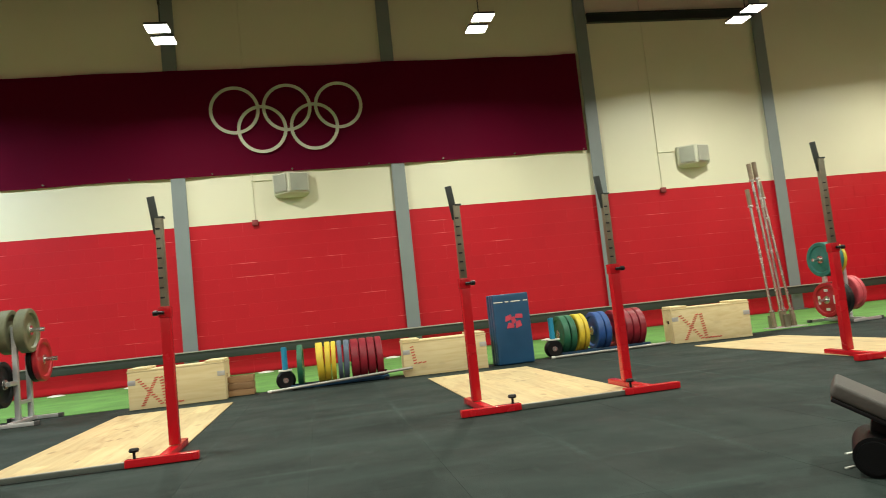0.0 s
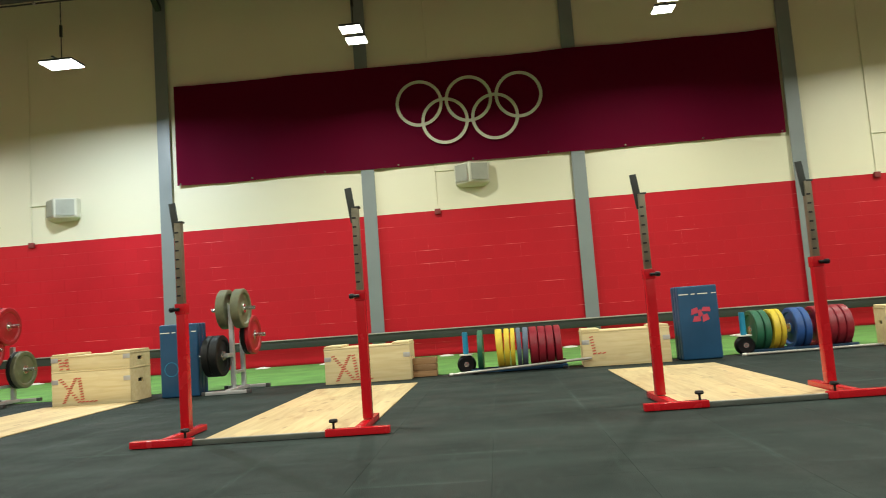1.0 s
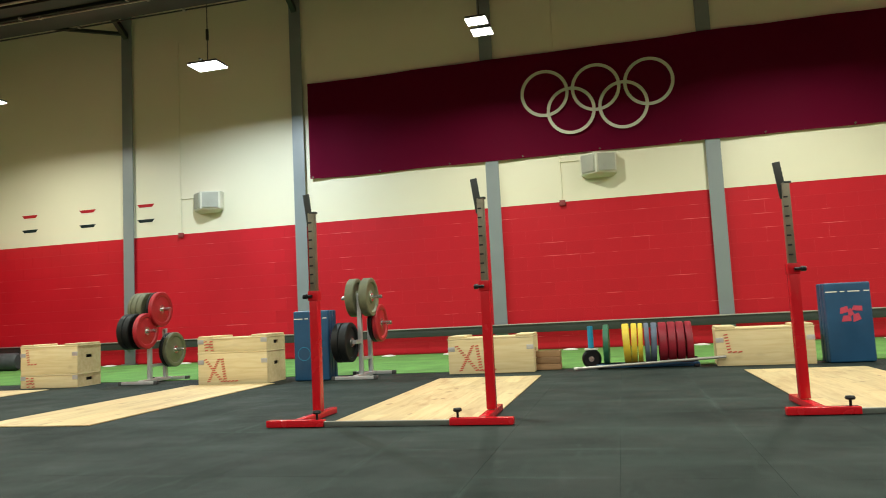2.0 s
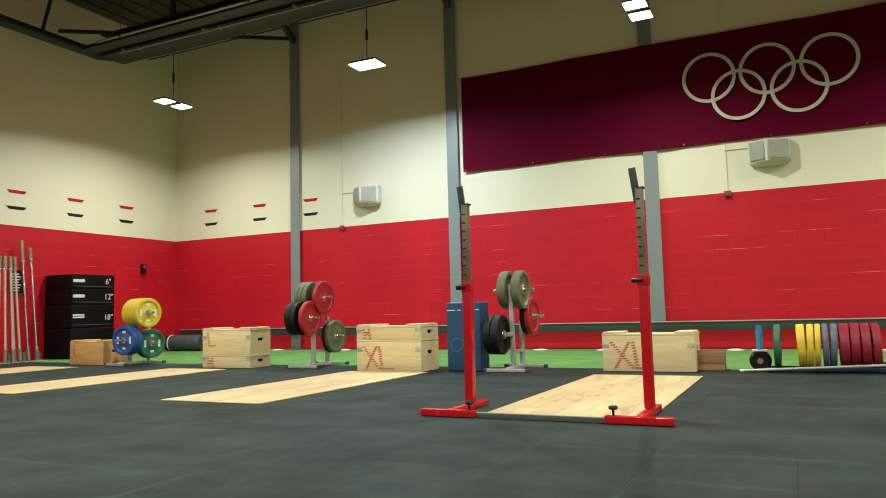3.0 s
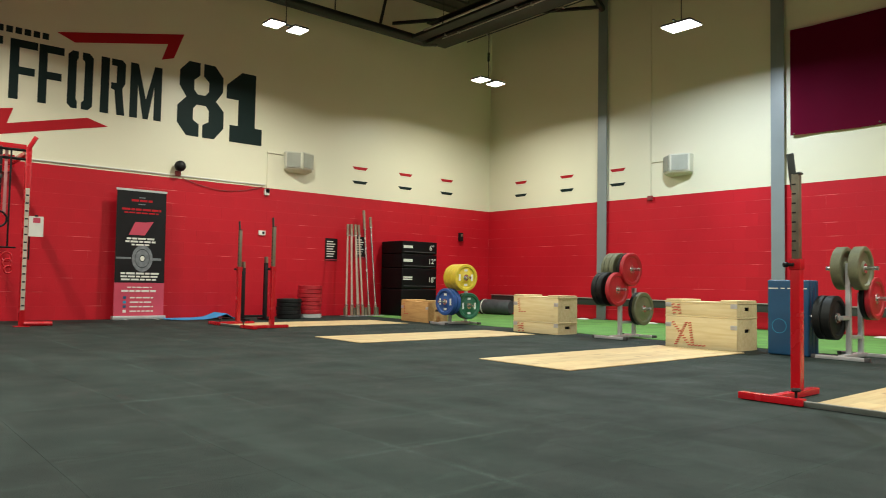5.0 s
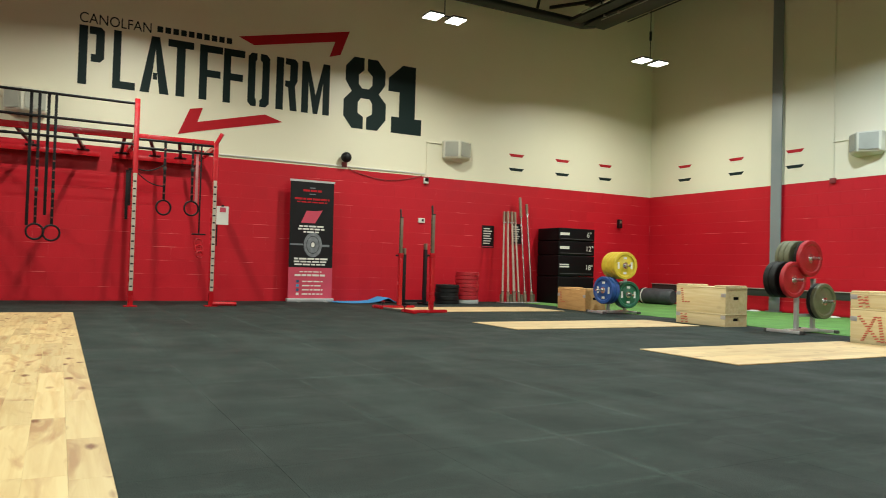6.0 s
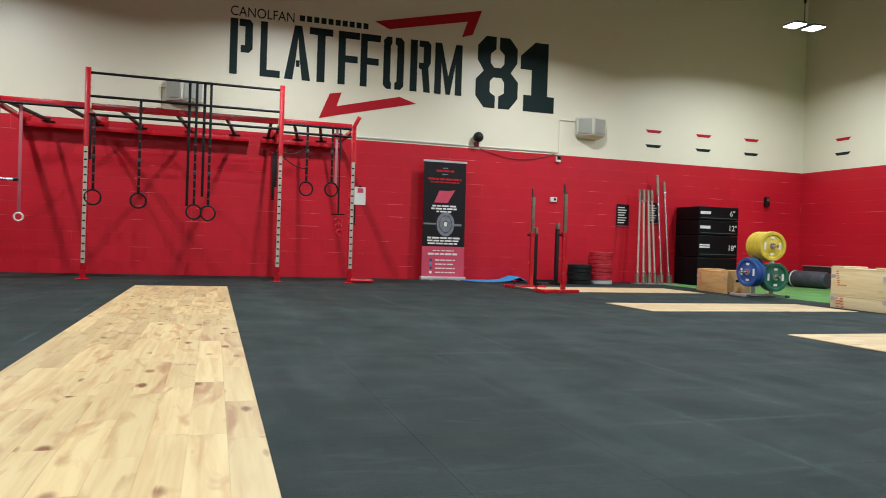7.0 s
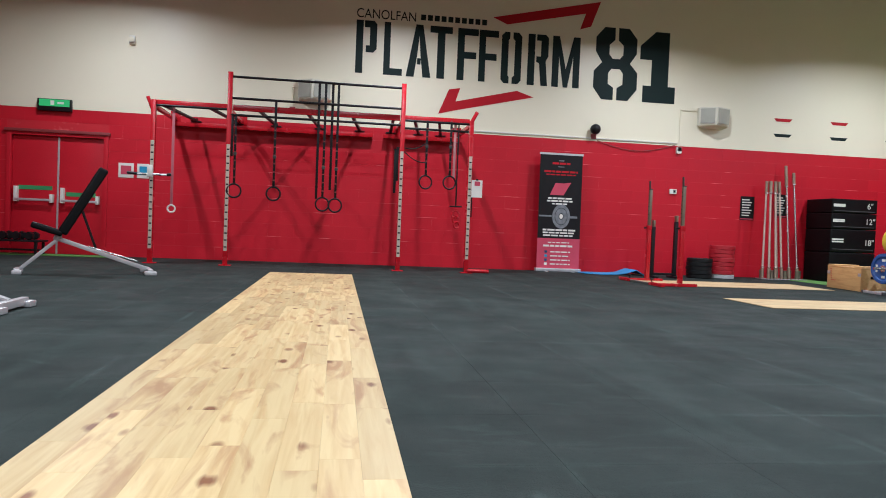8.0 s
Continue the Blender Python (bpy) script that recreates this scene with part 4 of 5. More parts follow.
# ---- plywood jump boxes ----
STROKES = {"X": (((0, 1), (0.55, 0)), ((0.55, 1), (0, 0))), "L": (((0, 1), (0, 0)), ((0, 0), (0.45, 0))),
           "M": (((0, 0), (0, 1)), ((0, 1), (0.3, 0.4)), ((0.3, 0.4), (0.6, 1)), ((0.6, 1), (0.6, 0)))}


def plyo_box(m, w, d, h, word, label, wood=None, cleats=True, hole=True):
    """Stackable wooden box; origin at the middle of its base, front towards -y."""
    wood = wood or PLY
    b = thing("plyo_box", m, label, "plyo box", "wooden jump boxes")
    t = 0.018
    part("front_panel", box(-w / 2, w / 2, -d / 2, -d / 2 + t, 0.002, h, 0.002), wood, b)
    part("back_panel", box(-w / 2, w / 2, d / 2 - t, d / 2, 0.002, h, 0.002), wood, b)
    for side in (-1, 1):
        x0, x1 = (-w / 2 + 0.001, -w / 2 + t) if side < 0 else (w / 2 - t, w / 2 - 0.001)
        bm = bmesh.new()
        zh, yh, rh = h * 0.62, 0.055, 0.02       # hand hole
        for a, b0, c, e in ((-d / 2 + t, -yh, 0.002, h), (yh, d / 2 - t, 0.002, h), (-yh, yh, 0.002, zh - rh), (-yh, yh, zh + rh, h)):
            box(x0, x1, a, b0, c, e, 0.0, bm)
        part("side_panel", bm, wood, b, smooth=False)
    # added near-black core: the shade inside the hand holes as colour
    part("dark_inner_fill", box(-w / 2 + 0.04, w / 2 - 0.04, -d / 2 + 0.03, d / 2 - 0.03, 0.03, h - 0.03), HOLE, b)
    part("top_panel", box(-w / 2 - 0.004, w / 2 + 0.004, -d / 2 - 0.004, d / 2 + 0.004, h, h + 0.018, 0.004), wood, b)
    if cleats:
        for side in (-1, 1):
            x = side * (w / 2 - 0.10)
            part("end_cleat", box(x - 0.098, x + 0.098, -d / 2 + 0.004, d / 2 - 0.004, h + 0.018, h + 0.042, 0.010), wood, b, "raised rounded end board")
    for side in (-1, 1):
        xa, xb = sorted((side * (w / 2 - 0.075), side * (w / 2 + 0.002)))
        part("corner_plate", box(xa, xb, -d / 2 - 0.003, -d / 2 + 0.001, h * 0.66, h * 0.66 + 0.05, 0.001), SILVER, b, "grey metal latch")
    if word:
        size = 0.18 if word == "L" else min(0.28, h * 0.70)
        stroke = 0
        bm, x = bmesh.new(), 0.0
        for ch in word:
            for (ax, az), (bx, bz) in STROKES[ch]:
                stroke += 1
                n = max(3, round(math.hypot(bx - ax, bz - az) * size / 0.026))
                for k in range(n):
                    u, v = x + (ax + 0.12 * (1 - az) + (bx - ax - 0.12 * (bz - az)) * k / (n - 1)) * size * 1.25, (az + (bz - az) * k / (n - 1)) * size
                    slab_at = slab([(u, v), (u + 0.040, v + 0.008), (u + 0.040, v + 0.020), (u, v + 0.012)], 0.002)
                    slab_at.transform(Matrix.Translation((-w / 2 + 0.08, -d / 2 - 0.0005 - 0.0008 * stroke, h * (0.36 if word == "L" else 0.08))) @ ON_BACK)
                    join(bm, slab_at)
            x += size * 0.86
        part("stencil_letters", bm, STENCIL_RED, b, "faded red hatched size letters", smooth=False)
    return b


plyo_box(pose(-0.20, 6.89, 0), 0.97, 0.44, 0.385, "XL", "pale plywood jump box stencilled XL on the matting")
plyo_box(pose(2.675, 6.895, 0, 0, 0, -3), 0.94, 0.45, 0.37, "L", "pale plywood jump box stencilled L beside the cradle")
plyo_box(pose(5.95, 6.87, 0, 0, 0, -12), 0.92, 0.42, 0.40, "XL", "pale plywood jump box stencilled XL standing askew")
plyo_box(pose(-5.87, 6.63, 0), 0.86, 0.42, 0.155, "M", "low plywood jump box under a larger one", cleats=False)
plyo_box(pose(-5.87, 6.63, 0.173), 0.86, 0.42, 0.34, "L", "pale plywood jump box stencilled L stacked on a low one")
plyo_box(pose(-3.17, 6.475, 0), 0.89, 0.46, 0.36, "XL", "pale plywood jump box stencilled XL under a low one", cleats=False)
plyo_box(pose(-3.17, 6.475, 0.378), 0.89, 0.46, 0.145, "M", "low plywood jump box stacked on an XL box")
plyo_box(pose(-8.94, 6.83, 0, 0, 0, -6), 0.90, 0.42, 0.35, "L", "honey-coloured plywood jump box beside the plate tree", wood=PLY_ORANGE)


def slat_crate(m):
    c = thing("slat_crate", m, "small brown slatted wooden crate beside a jump box", "crate")
    for z in (0.005, 0.078, 0.15):
        for y in (-0.10, 0.10):
            part("slat", box(-0.135, 0.135, y - 0.006, y + 0.006, z, z + 0.062, 0.002), CRATE_WOOD, c)
        for x in (-0.129, 0.129):
            part("slat", box(x - 0.006, x + 0.006, -0.094, 0.094, z, z + 0.062, 0.002), CRATE_WOOD, c)
    for x in (-0.115, 0.115):
        for y in (-0.085, 0.085):
            part("corner_post", box(x - 0.008, x + 0.008, y - 0.009, y + 0.009, 0.004, 0.205, 0.002), CRATE_WOOD, c)
    part("bottom", box(-0.12, 0.12, -0.09, 0.09, 0.004, 0.012), CRATE_WOOD, c)


slat_crate(pose(0.42, 6.96, 0))


# ---- padded blue mats standing on end ----
def folded_mat(m, label, crest):
    f = thing("folded_mat", m, label, "gym mat", "standing blue mats")
    for k in range(3):
        y = -0.12 + 0.085 * k
        part("mat_panel", box(-0.215, 0.215, y, y + 0.080, 0.004, 0.80, 0.018, seg=3), BLUE_MAT, f)
    for x0, x1 in ((-0.205, -0.10), (-0.07, -0.03), (0.0, 0.11), (0.15, 0.20)):
        part("stitch_strip", box(x0, x1, -0.123, -0.119, 0.705, 0.716), WHITE, f, "white stitched strip")
    if crest == "pink":
        for x0, x1, z0, z1, a in ((-0.11, -0.02, 0.50, 0.57, 8), (0.0, 0.10, 0.52, 0.58, -12), (-0.10, -0.01, 0.40, 0.47, -6), (0.01, 0.09, 0.40, 0.48, 10), (-0.03, 0.03, 0.46, 0.54, 20)):
            bm = slab([(x0, 0), (x1, 0.012), (x1 - 0.01, z1 - z0), (x0 + 0.015, z1 - z0 - 0.01)], 0.004)
            bm.transform(Matrix.Translation((0.02, -0.1195, z0)) @ ON_BACK @ pose(0, 0, 0, 0, 0, a))
            part("printed_shape", bm, PINK, f, "pink printed shape", smooth=False)
    else:
        bm = torus(0.075, 0.004, 32, 6)
        bm.transform(pose(-0.09, -0.119, 0.31, 90, 0, 0))
        part("printed_ring", bm, surf_cyan, f, "thin light blue ring")


folded_mat(pose(-2.215, 6.46, 0), "navy blue folded gym mat standing between box and plate tree", "ring")
folded_mat(pose(3.46, 6.76, 0, 0, 0, 4), "navy blue folded gym mat with a pink printed crest", "pink")

for mx, my in ((-8.34, 10.62), (-6.70, 10.60), (-2.70, 10.58), (-1.60, 10.55), (0.41, 10.55), (2.43, 10.55), (5.1, 10.55), (8.4, 10.55)):
    solid("marker_disc", lathe([(0.03, 0.022), (0.05, 0.022), (0.12, 0.008), (0.125, 0.0), (0.11, 0.0)], 28), WHITE, "flat white marker disc on the green turf", "marker disc", pose(mx, my, 0.006), "turf markers")


# ---- barbells kept upright ----
def barbell(a, b, label, top=0.22, low=0.20, shaft=None):
    """A lifting bar from the floor point a towards b."""
    a, b = Vector(a), Vector(b)
    d = (b - a).normalized()
    t = thing("barbell", pose(0, 0, 0), label, "barbell", "upright barbells")
    part("shaft", rod(a + d * low, b - d * top, 0.019, seg=12), shaft or BAR_SHAFT, t)
    for s, e in ((a, a + d * low), (b - d * top, b)):
        part("sleeve", rod(s, e, 0.029, seg=16, bevel=0.003), BAR_SLEEVE, t)
    for c in (a + d * (low + 0.01), b - d * (top + 0.01)):
        part("collar", rod(c - d * 0.012, c + d * 0.012, 0.036, seg=18), CHROME, t)


BAR_SHAFT = surf("dull_pale_steel_shaft", (0.55, 0.45, 0.36), 0.42, metal=0.4, var=0.1, scale=10)

BAR_SLEEVE = surf("browned_steel_sleeve", (0.30, 0.235, 0.165), 0.42, metal=0.5, var=0.15, scale=10)


def bar_holder(m, w, label):
    h = thing("bar_holder", m, label, "bar holder", "bar holders")
    part("base_plate", box(-w / 2, w / 2, -0.14, 0.14, 0.002, 0.014, 0.003), SILVER, h)
    n = max(3, int(w / 0.13))
    for i in range(n):
        x = -w / 2 + w * (i + 0.5) / n
        part("socket", lathe([(0.030, 0.0), (0.040, 0.0), (0.040, 0.16), (0.030, 0.16)], 18), GREY_STEEL, h).location = (x, 0.05 * (-1) ** i, 0.014)


bar_holder(pose(-11.1, 6.78, 0, 0, 0, 90), 0.56, "low silver bar holder at the end wall")
for i, (y0, y1, dx) in enumerate(((6.53, 6.63, 0.0), (6.62, 6.67, 0.07), (6.70, 6.72, -0.03), (6.77, 6.77, 0.06), (6.84, 6.82, -0.01), (6.91, 6.86, 0.04))):
    barbell((-11.06 + dx, y0, 0.02), (-11.22 + dx, y1, 1.87), "steel barbell standing upright against the red wall")
bar_holder(pose(-11.15, 7.28, 0, 0, 0, 90), 0.30, "small silver bar holder at the end wall")
barbell((-11.12, 7.13, 0.02), (-11.36, 7.10, 2.20), "tall steel barbell standing upright against the red wall", 0.40, shaft=CHROME)
barbell((-11.12, 7.30, 0.02), (-11.36, 7.27, 2.07), "steel barbell standing upright against the red wall", shaft=CHROME)
bar_holder(pose(7.25, 7.22, 0), 0.46, "low silver bar holder on the matting")
for x0, x1, z in ((7.10, 7.06, 1.86), (7.23, 7.13, 2.20), (7.27, 7.21, 2.22), (7.39, 7.25, 1.95)):
    barbell((x0, 7.22, 0.02), (x1, 7.34, z), "steel barbell standing upright in a floor holder", shaft=CHROME)


# ---- along the end wall ----
def foam_stack():
    y0, z = 7.66, 0.002
    for h, w in ((0.57, ""), (0.44, "18\""), (0.30, "12\""), (0.27, "6\"")):
        b = thing("foam_plyo_block", pose(-11.095, y0 + 0.47, z), "black vinyl soft jump block in a stack of four", "soft plyo block", "stack of soft blocks")
        part("cover", box(-0.375, 0.375, -0.47, 0.47, 0.0, h - 0.006, 0.022, seg=3), BLACK_VINYL, b)
        part("seam", box(-0.377, 0.377, -0.472, 0.472, h * 0.93, h * 0.94 + 0.004), BLACK, b)
        part("side_strap", box(0.375, 0.379, -0.42, 0.42, h * 0.12, h * 0.12 + 0.012), surf_strap, b)
        for z2 in (0.52, 0.42):
            part("label_bar", box(0.375, 0.378, -0.44, -0.20, h * z2, h * z2 + 0.028), WHITE, b, "white printed bar")
        if w:
            t = lettering(w, min(0.11, h * 0.5))
            thicken(t, 0.003)
            t.transform(Matrix.Translation((0.3755, 0.26, h * 0.32)) @ ON_LEFT)
            part("size_number", t, WHITE, b, "white printed height", smooth=False)
        z += h


surf_strap = surf("charcoal_webbing", (0.06, 0.06, 0.06), 0.7)
foam_stack()


def plate_stack(m, count, colour, width, label_where, first=None):
    for k in range(count):
        c = first if (first and k == 0) else colour
        bumper_plate(m @ pose(0.006 * math.sin(k * 2.1), 0.006 * math.cos(k * 1.7), width * (k + 0.5) + 0.004, 0, 0, 40 * k), c, width, label_where, False, "stacked plates")


PLATE["white"] = surf("grey_white_rubber_plate", (0.45, 0.46, 0.44), 0.5)
NAMES["white"] = "grey-white"
plate_stack(pose(-10.75, 5.08, 0), 5, "black", 0.072, "lying in a stack by the end wall")
plate_stack(pose(-10.85, 5.57, 0), 8, "red", 0.076, "lying in a stack by the end wall", "white")


def poster(m, w, h, label):
    """A framed sheet; drawing coordinates x and y with z out of the wall."""
    p = thing("poster", m, label, "poster", "wall posters")
    part("sheet", box(0, w, 0, h, 0.001, 0.006), BLACK, p)
    part("margin", box(0.01, w - 0.01, 0.012, 0.03, 0.006, 0.008), PINK, p)
    for i in range(7):
        u = w * (0.62 + 0.3 * ((i * 7) % 3) / 3)
        part("print_bar", box(w * 0.12, w * 0.12 + u * 0.85, h * (0.17 + 0.11 * i), h * (0.17 + 0.11 * i) + 0.022, 0.006, 0.008), WHITE, p)


poster(Matrix.Translation((X_LEFT, 6.27, 1.12)) @ ON_LEFT, 0.29, 0.46, "black wall poster with pale print on the red wall")
poster(Matrix.Translation((X_LEFT, 7.00, 1.20)) @ ON_LEFT, 0.25, 0.45, "black wall poster half hidden behind upright barbells")


def roll_up_banner():
    b = thing("roll_up_banner", pose(-11.27, 2.57, 0, 0, 0, 0), "black and pink roll-up banner stand before the red wall", "banner stand")
    part("cassette", box(-0.06, 0.06, -0.43, 0.43, 0.004, 0.065, 0.012), SILVER, b)
    for y in (-0.25, 0.25):
        part("swivel_foot", box(-0.02, 0.20, y - 0.02, y + 0.02, 0.002, 0.012, 0.003), SILVER, b)
    lean = Matrix.Translation((0.0, 0, 0.055)) @ pose(0, 0, 0, 0, -1.2, 0)

    def panel(name, y0, y1, z0, z1, x0, x1, mat, label=""):
        bm = box(x0, x1, y0, y1, z0, z1)
        bm.transform(lean)
        part(name, bm, mat, b, label, smooth=False)
    panel("black_print", -0.405, 0.405, 0.56, 2.10, 0.0, 0.003, BLACK, "black printed upper field")
    panel("pink_print", -0.405, 0.405, 0.0, 0.56, 0.0, 0.003, PINK, "pink-red printed lower field")
    panel("top_rail", -0.415, 0.415, 2.10, 2.135, -0.008, 0.012, SILVER)
    panel("support_pole", -0.012, 0.012, 0.0, 2.10, -0.03, -0.008, SILVER)
    rng = random.Random(5)

    def words(z, w, h, mat, shift=0.0):
        """One line of unreadable print: short bars of uneven length."""
        y = -w / 2 + shift
        while y < w / 2 + shift - 0.02:
            e = min(y + rng.uniform(0.05, 0.14), w / 2 + shift)
            panel("print_bar", y, e, z, z + h, 0.003, 0.005, mat)
            y = e + 0.018
    for z, w, h, mat in ((1.985, 0.10, 0.018, surf_ghost), (1.925, 0.34, 0.036, ARROW_RED), (1.875, 0.12, 0.014, surf_ghost), (1.775, 0.64, 0.034, ARROW_RED), (1.725, 0.56, 0.022, ARROW_RED),
                         (1.285, 0.46, 0.030, WHITE), (1.235, 0.50, 0.030, WHITE), (1.185, 0.30, 0.026, WHITE), (0.700, 0.62, 0.032, WHITE), (0.650, 0.62, 0.028, WHITE), (0.600, 0.60, 0.028, WHITE),
                         (0.475, 0.40, 0.018, WHITE), (0.405, 0.58, 0.034, WHITE)):
        words(z, w, h, mat)
    for i in range(4):
        panel("print_dot", -0.26, -0.21, 0.29 - 0.075 * i, 0.335 - 0.075 * i, 0.003, 0.005, (BLUE_MAT, surf_cyan, BLUE_MAT, WHITE)[i])
        words(0.30 - 0.075 * i, 0.38, 0.022, WHITE, 0.04)
    bm = slab([(-0.20, 1.36), (0.06, 1.36), (0.20, 1.60), (0.06, 1.58), (-0.10, 1.58)], 0.002)
    bm.transform(lean @ Matrix.Translation((0.003, 0, 0)) @ ON_LEFT)
    part("red_emblem", bm, PINK, b, "pink-red emblem shape", smooth=False)
    for r0, r1, mat in ((0.225, 0.16, surf_ghost), (0.15, 0.06, surf_ghost), (0.045, 0.0, WHITE)):
        bm = bmesh.new()
        seg = 40
        out = [bm.verts.new((0.03 + 0.75 * r0 * math.cos(2 * math.pi * i / seg), 0.97 + r0 * math.sin(2 * math.pi * i / seg), 0)) for i in range(seg)]
        if r1:
            ins = [bm.verts.new((0.03 + 0.75 * r1 * math.cos(2 * math.pi * i / seg), 0.97 + r1 * math.sin(2 * math.pi * i / seg), 0)) for i in range(seg)]
            for i in range(seg):
                bm.faces.new((out[i], out[(i + 1) % seg], ins[(i + 1) % seg], ins[i]))
        else:
            bm.faces.new(out)
        bm.transform(lean @ Matrix.Translation((0.0045 if r1 else 0.0055, 0, 0)) @ ON_LEFT)
        part("printed_disc", bm, mat, b, "grey printed plate picture", smooth=False)
    panel("printed_bar_picture", -0.39, -0.15, 0.955, 0.985, 0.003, 0.005, surf_ghost)
    panel("printed_bar_picture", 0.20, 0.34, 0.94, 0.98, 0.003, 0.005, surf_ghost)


surf_ghost = surf("grey_photo_print", (0.16, 0.17, 0.18), 0.6, var=0.3, scale=14)
roll_up_banner()

exercise_mat = thing("exercise_mat", pose(-11.12, 3.55, 0), "light blue thin exercise mat with a curled end on the floor", "exercise mat")
bm = bmesh.new()
prof = [(-0.60, 0.012), (-0.3, 0.014), (0.0, 0.016), (0.18, 0.03), (0.30, 0.075), (0.38, 0.105), (0.45, 0.07), (0.52, 0.03), (0.58, 0.02)]
rows2 = [[bm.verts.new((x, y, z + (0.01 * math.sin(y * 9) if x > 0 else 0))) for x in (-0.28, 0.0, 0.28)] for y, z in prof]
for p, q in zip(rows2, rows2[1:]):
    for i in range(2):
        bm.faces.new((p[i], p[i + 1], q[i + 1], q[i]))
thicken(bm, 0.010)
part("foam_sheet", bm, surf("light_blue_foam", (0.03, 0.26, 0.55), 0.6), exercise_mat)

sensor = thing("wall_sensor", pose(X_LEFT, 3.22, 2.68), "black round wall sensor on a short bracket", "sensor")
part("bracket", rod((0, 0, -0.04), (0.09, 0, -0.02), 0.022, seg=12), BLACK, sensor)
part("ball", (lambda q: (q.transform(pose(0.12, 0, 0, 0, 90, 0)), q)[1])(lathe([(0.02, -0.09), (0.07, -0.075), (0.095, -0.03), (0.095, 0.02), (0.075, 0.06), (0.03, 0.08)], 26)), BLACK, sensor)
part("foot", box(0, 0.03, -0.05, 0.05, -0.17, -0.08, 0.006), surf_box, sensor)
trunking = thing("wall_trunking", pose(X_LEFT, 0, 2.52), "thin pale cable trunking along the paint line", "trunking")
part("channel", box(0.0, 0.025, 0.9, 4.90, -0.006, 0.016, 0.003), WHITE, trunking)
part("end_box", box(0.0, 0.05, 4.88, 4.98, -0.19, -0.07, 0.008), WHITE, trunking, "small white junction box")
cable = thing("slack_cable", pose(X_LEFT, 0, 2.50), "thin dark red cable sagging between sensor and junction box", "cable")
pts = [(0.015, 3.30 + 1.55 * k / 12, -0.015 - 0.15 * math.sin(math.pi * k / 12)) for k in range(13)]
bm = None
for p, q in zip(pts, pts[1:]):
    bm = rod(p, q, 0.007, bm=bm, seg=8)
part("lead", bm, surf_box, cable)
switch = thing("wall_switch", pose(X_LEFT, 9.94, 1.80), "small black box on the red wall", "wall box")
part("body", box(0, 0.08, -0.05, 0.05, -0.10, 0.10, 0.01), BLACK, switch)
part("lens", box(0.078, 0.086, -0.03, 0.03, 0.01, 0.07, 0.004), GREY_STEEL, switch)
socket = thing("wall_socket", pose(X_LEFT, 4.86, 1.60), "small white double box on the red wall", "wall box")
part("plate", box(0, 0.03, -0.07, 0.07, -0.045, 0.045, 0.005), WHITE, socket)
part("insert", box(0.03, 0.036, 0.0, 0.045, -0.02, 0.025, 0.002), BLACK, socket)

bag = thing("sandbag", pose(-10.62, 10.30, 0.006), "grey-black rolled sandbag lying on the turf", "sandbag")
bm = lathe([(0.02, -0.46), (0.12, -0.45), (0.165, -0.40), (0.175, -0.15), (0.17, 0.1), (0.175, 0.38), (0.14, 0.45), (0.03, 0.46)], 30)
bm.transform(pose(0, 0, 0.172, 0, 90, 8))
part("body", bm, surf("grey_black_canvas", (0.05, 0.055, 0.06), 0.6, var=0.3, scale=7), bag)
for x in (-0.36, -0.30):
    bm = torus(0.168, 0.012, 30, 8)
    bm.transform(Matrix.Translation((x, x * 0.14, 0.172)) @ pose(0, 0, 0, 0, 90, 8))
    part("strap", bm, WHITE if x > -0.33 else BLACK, bag)


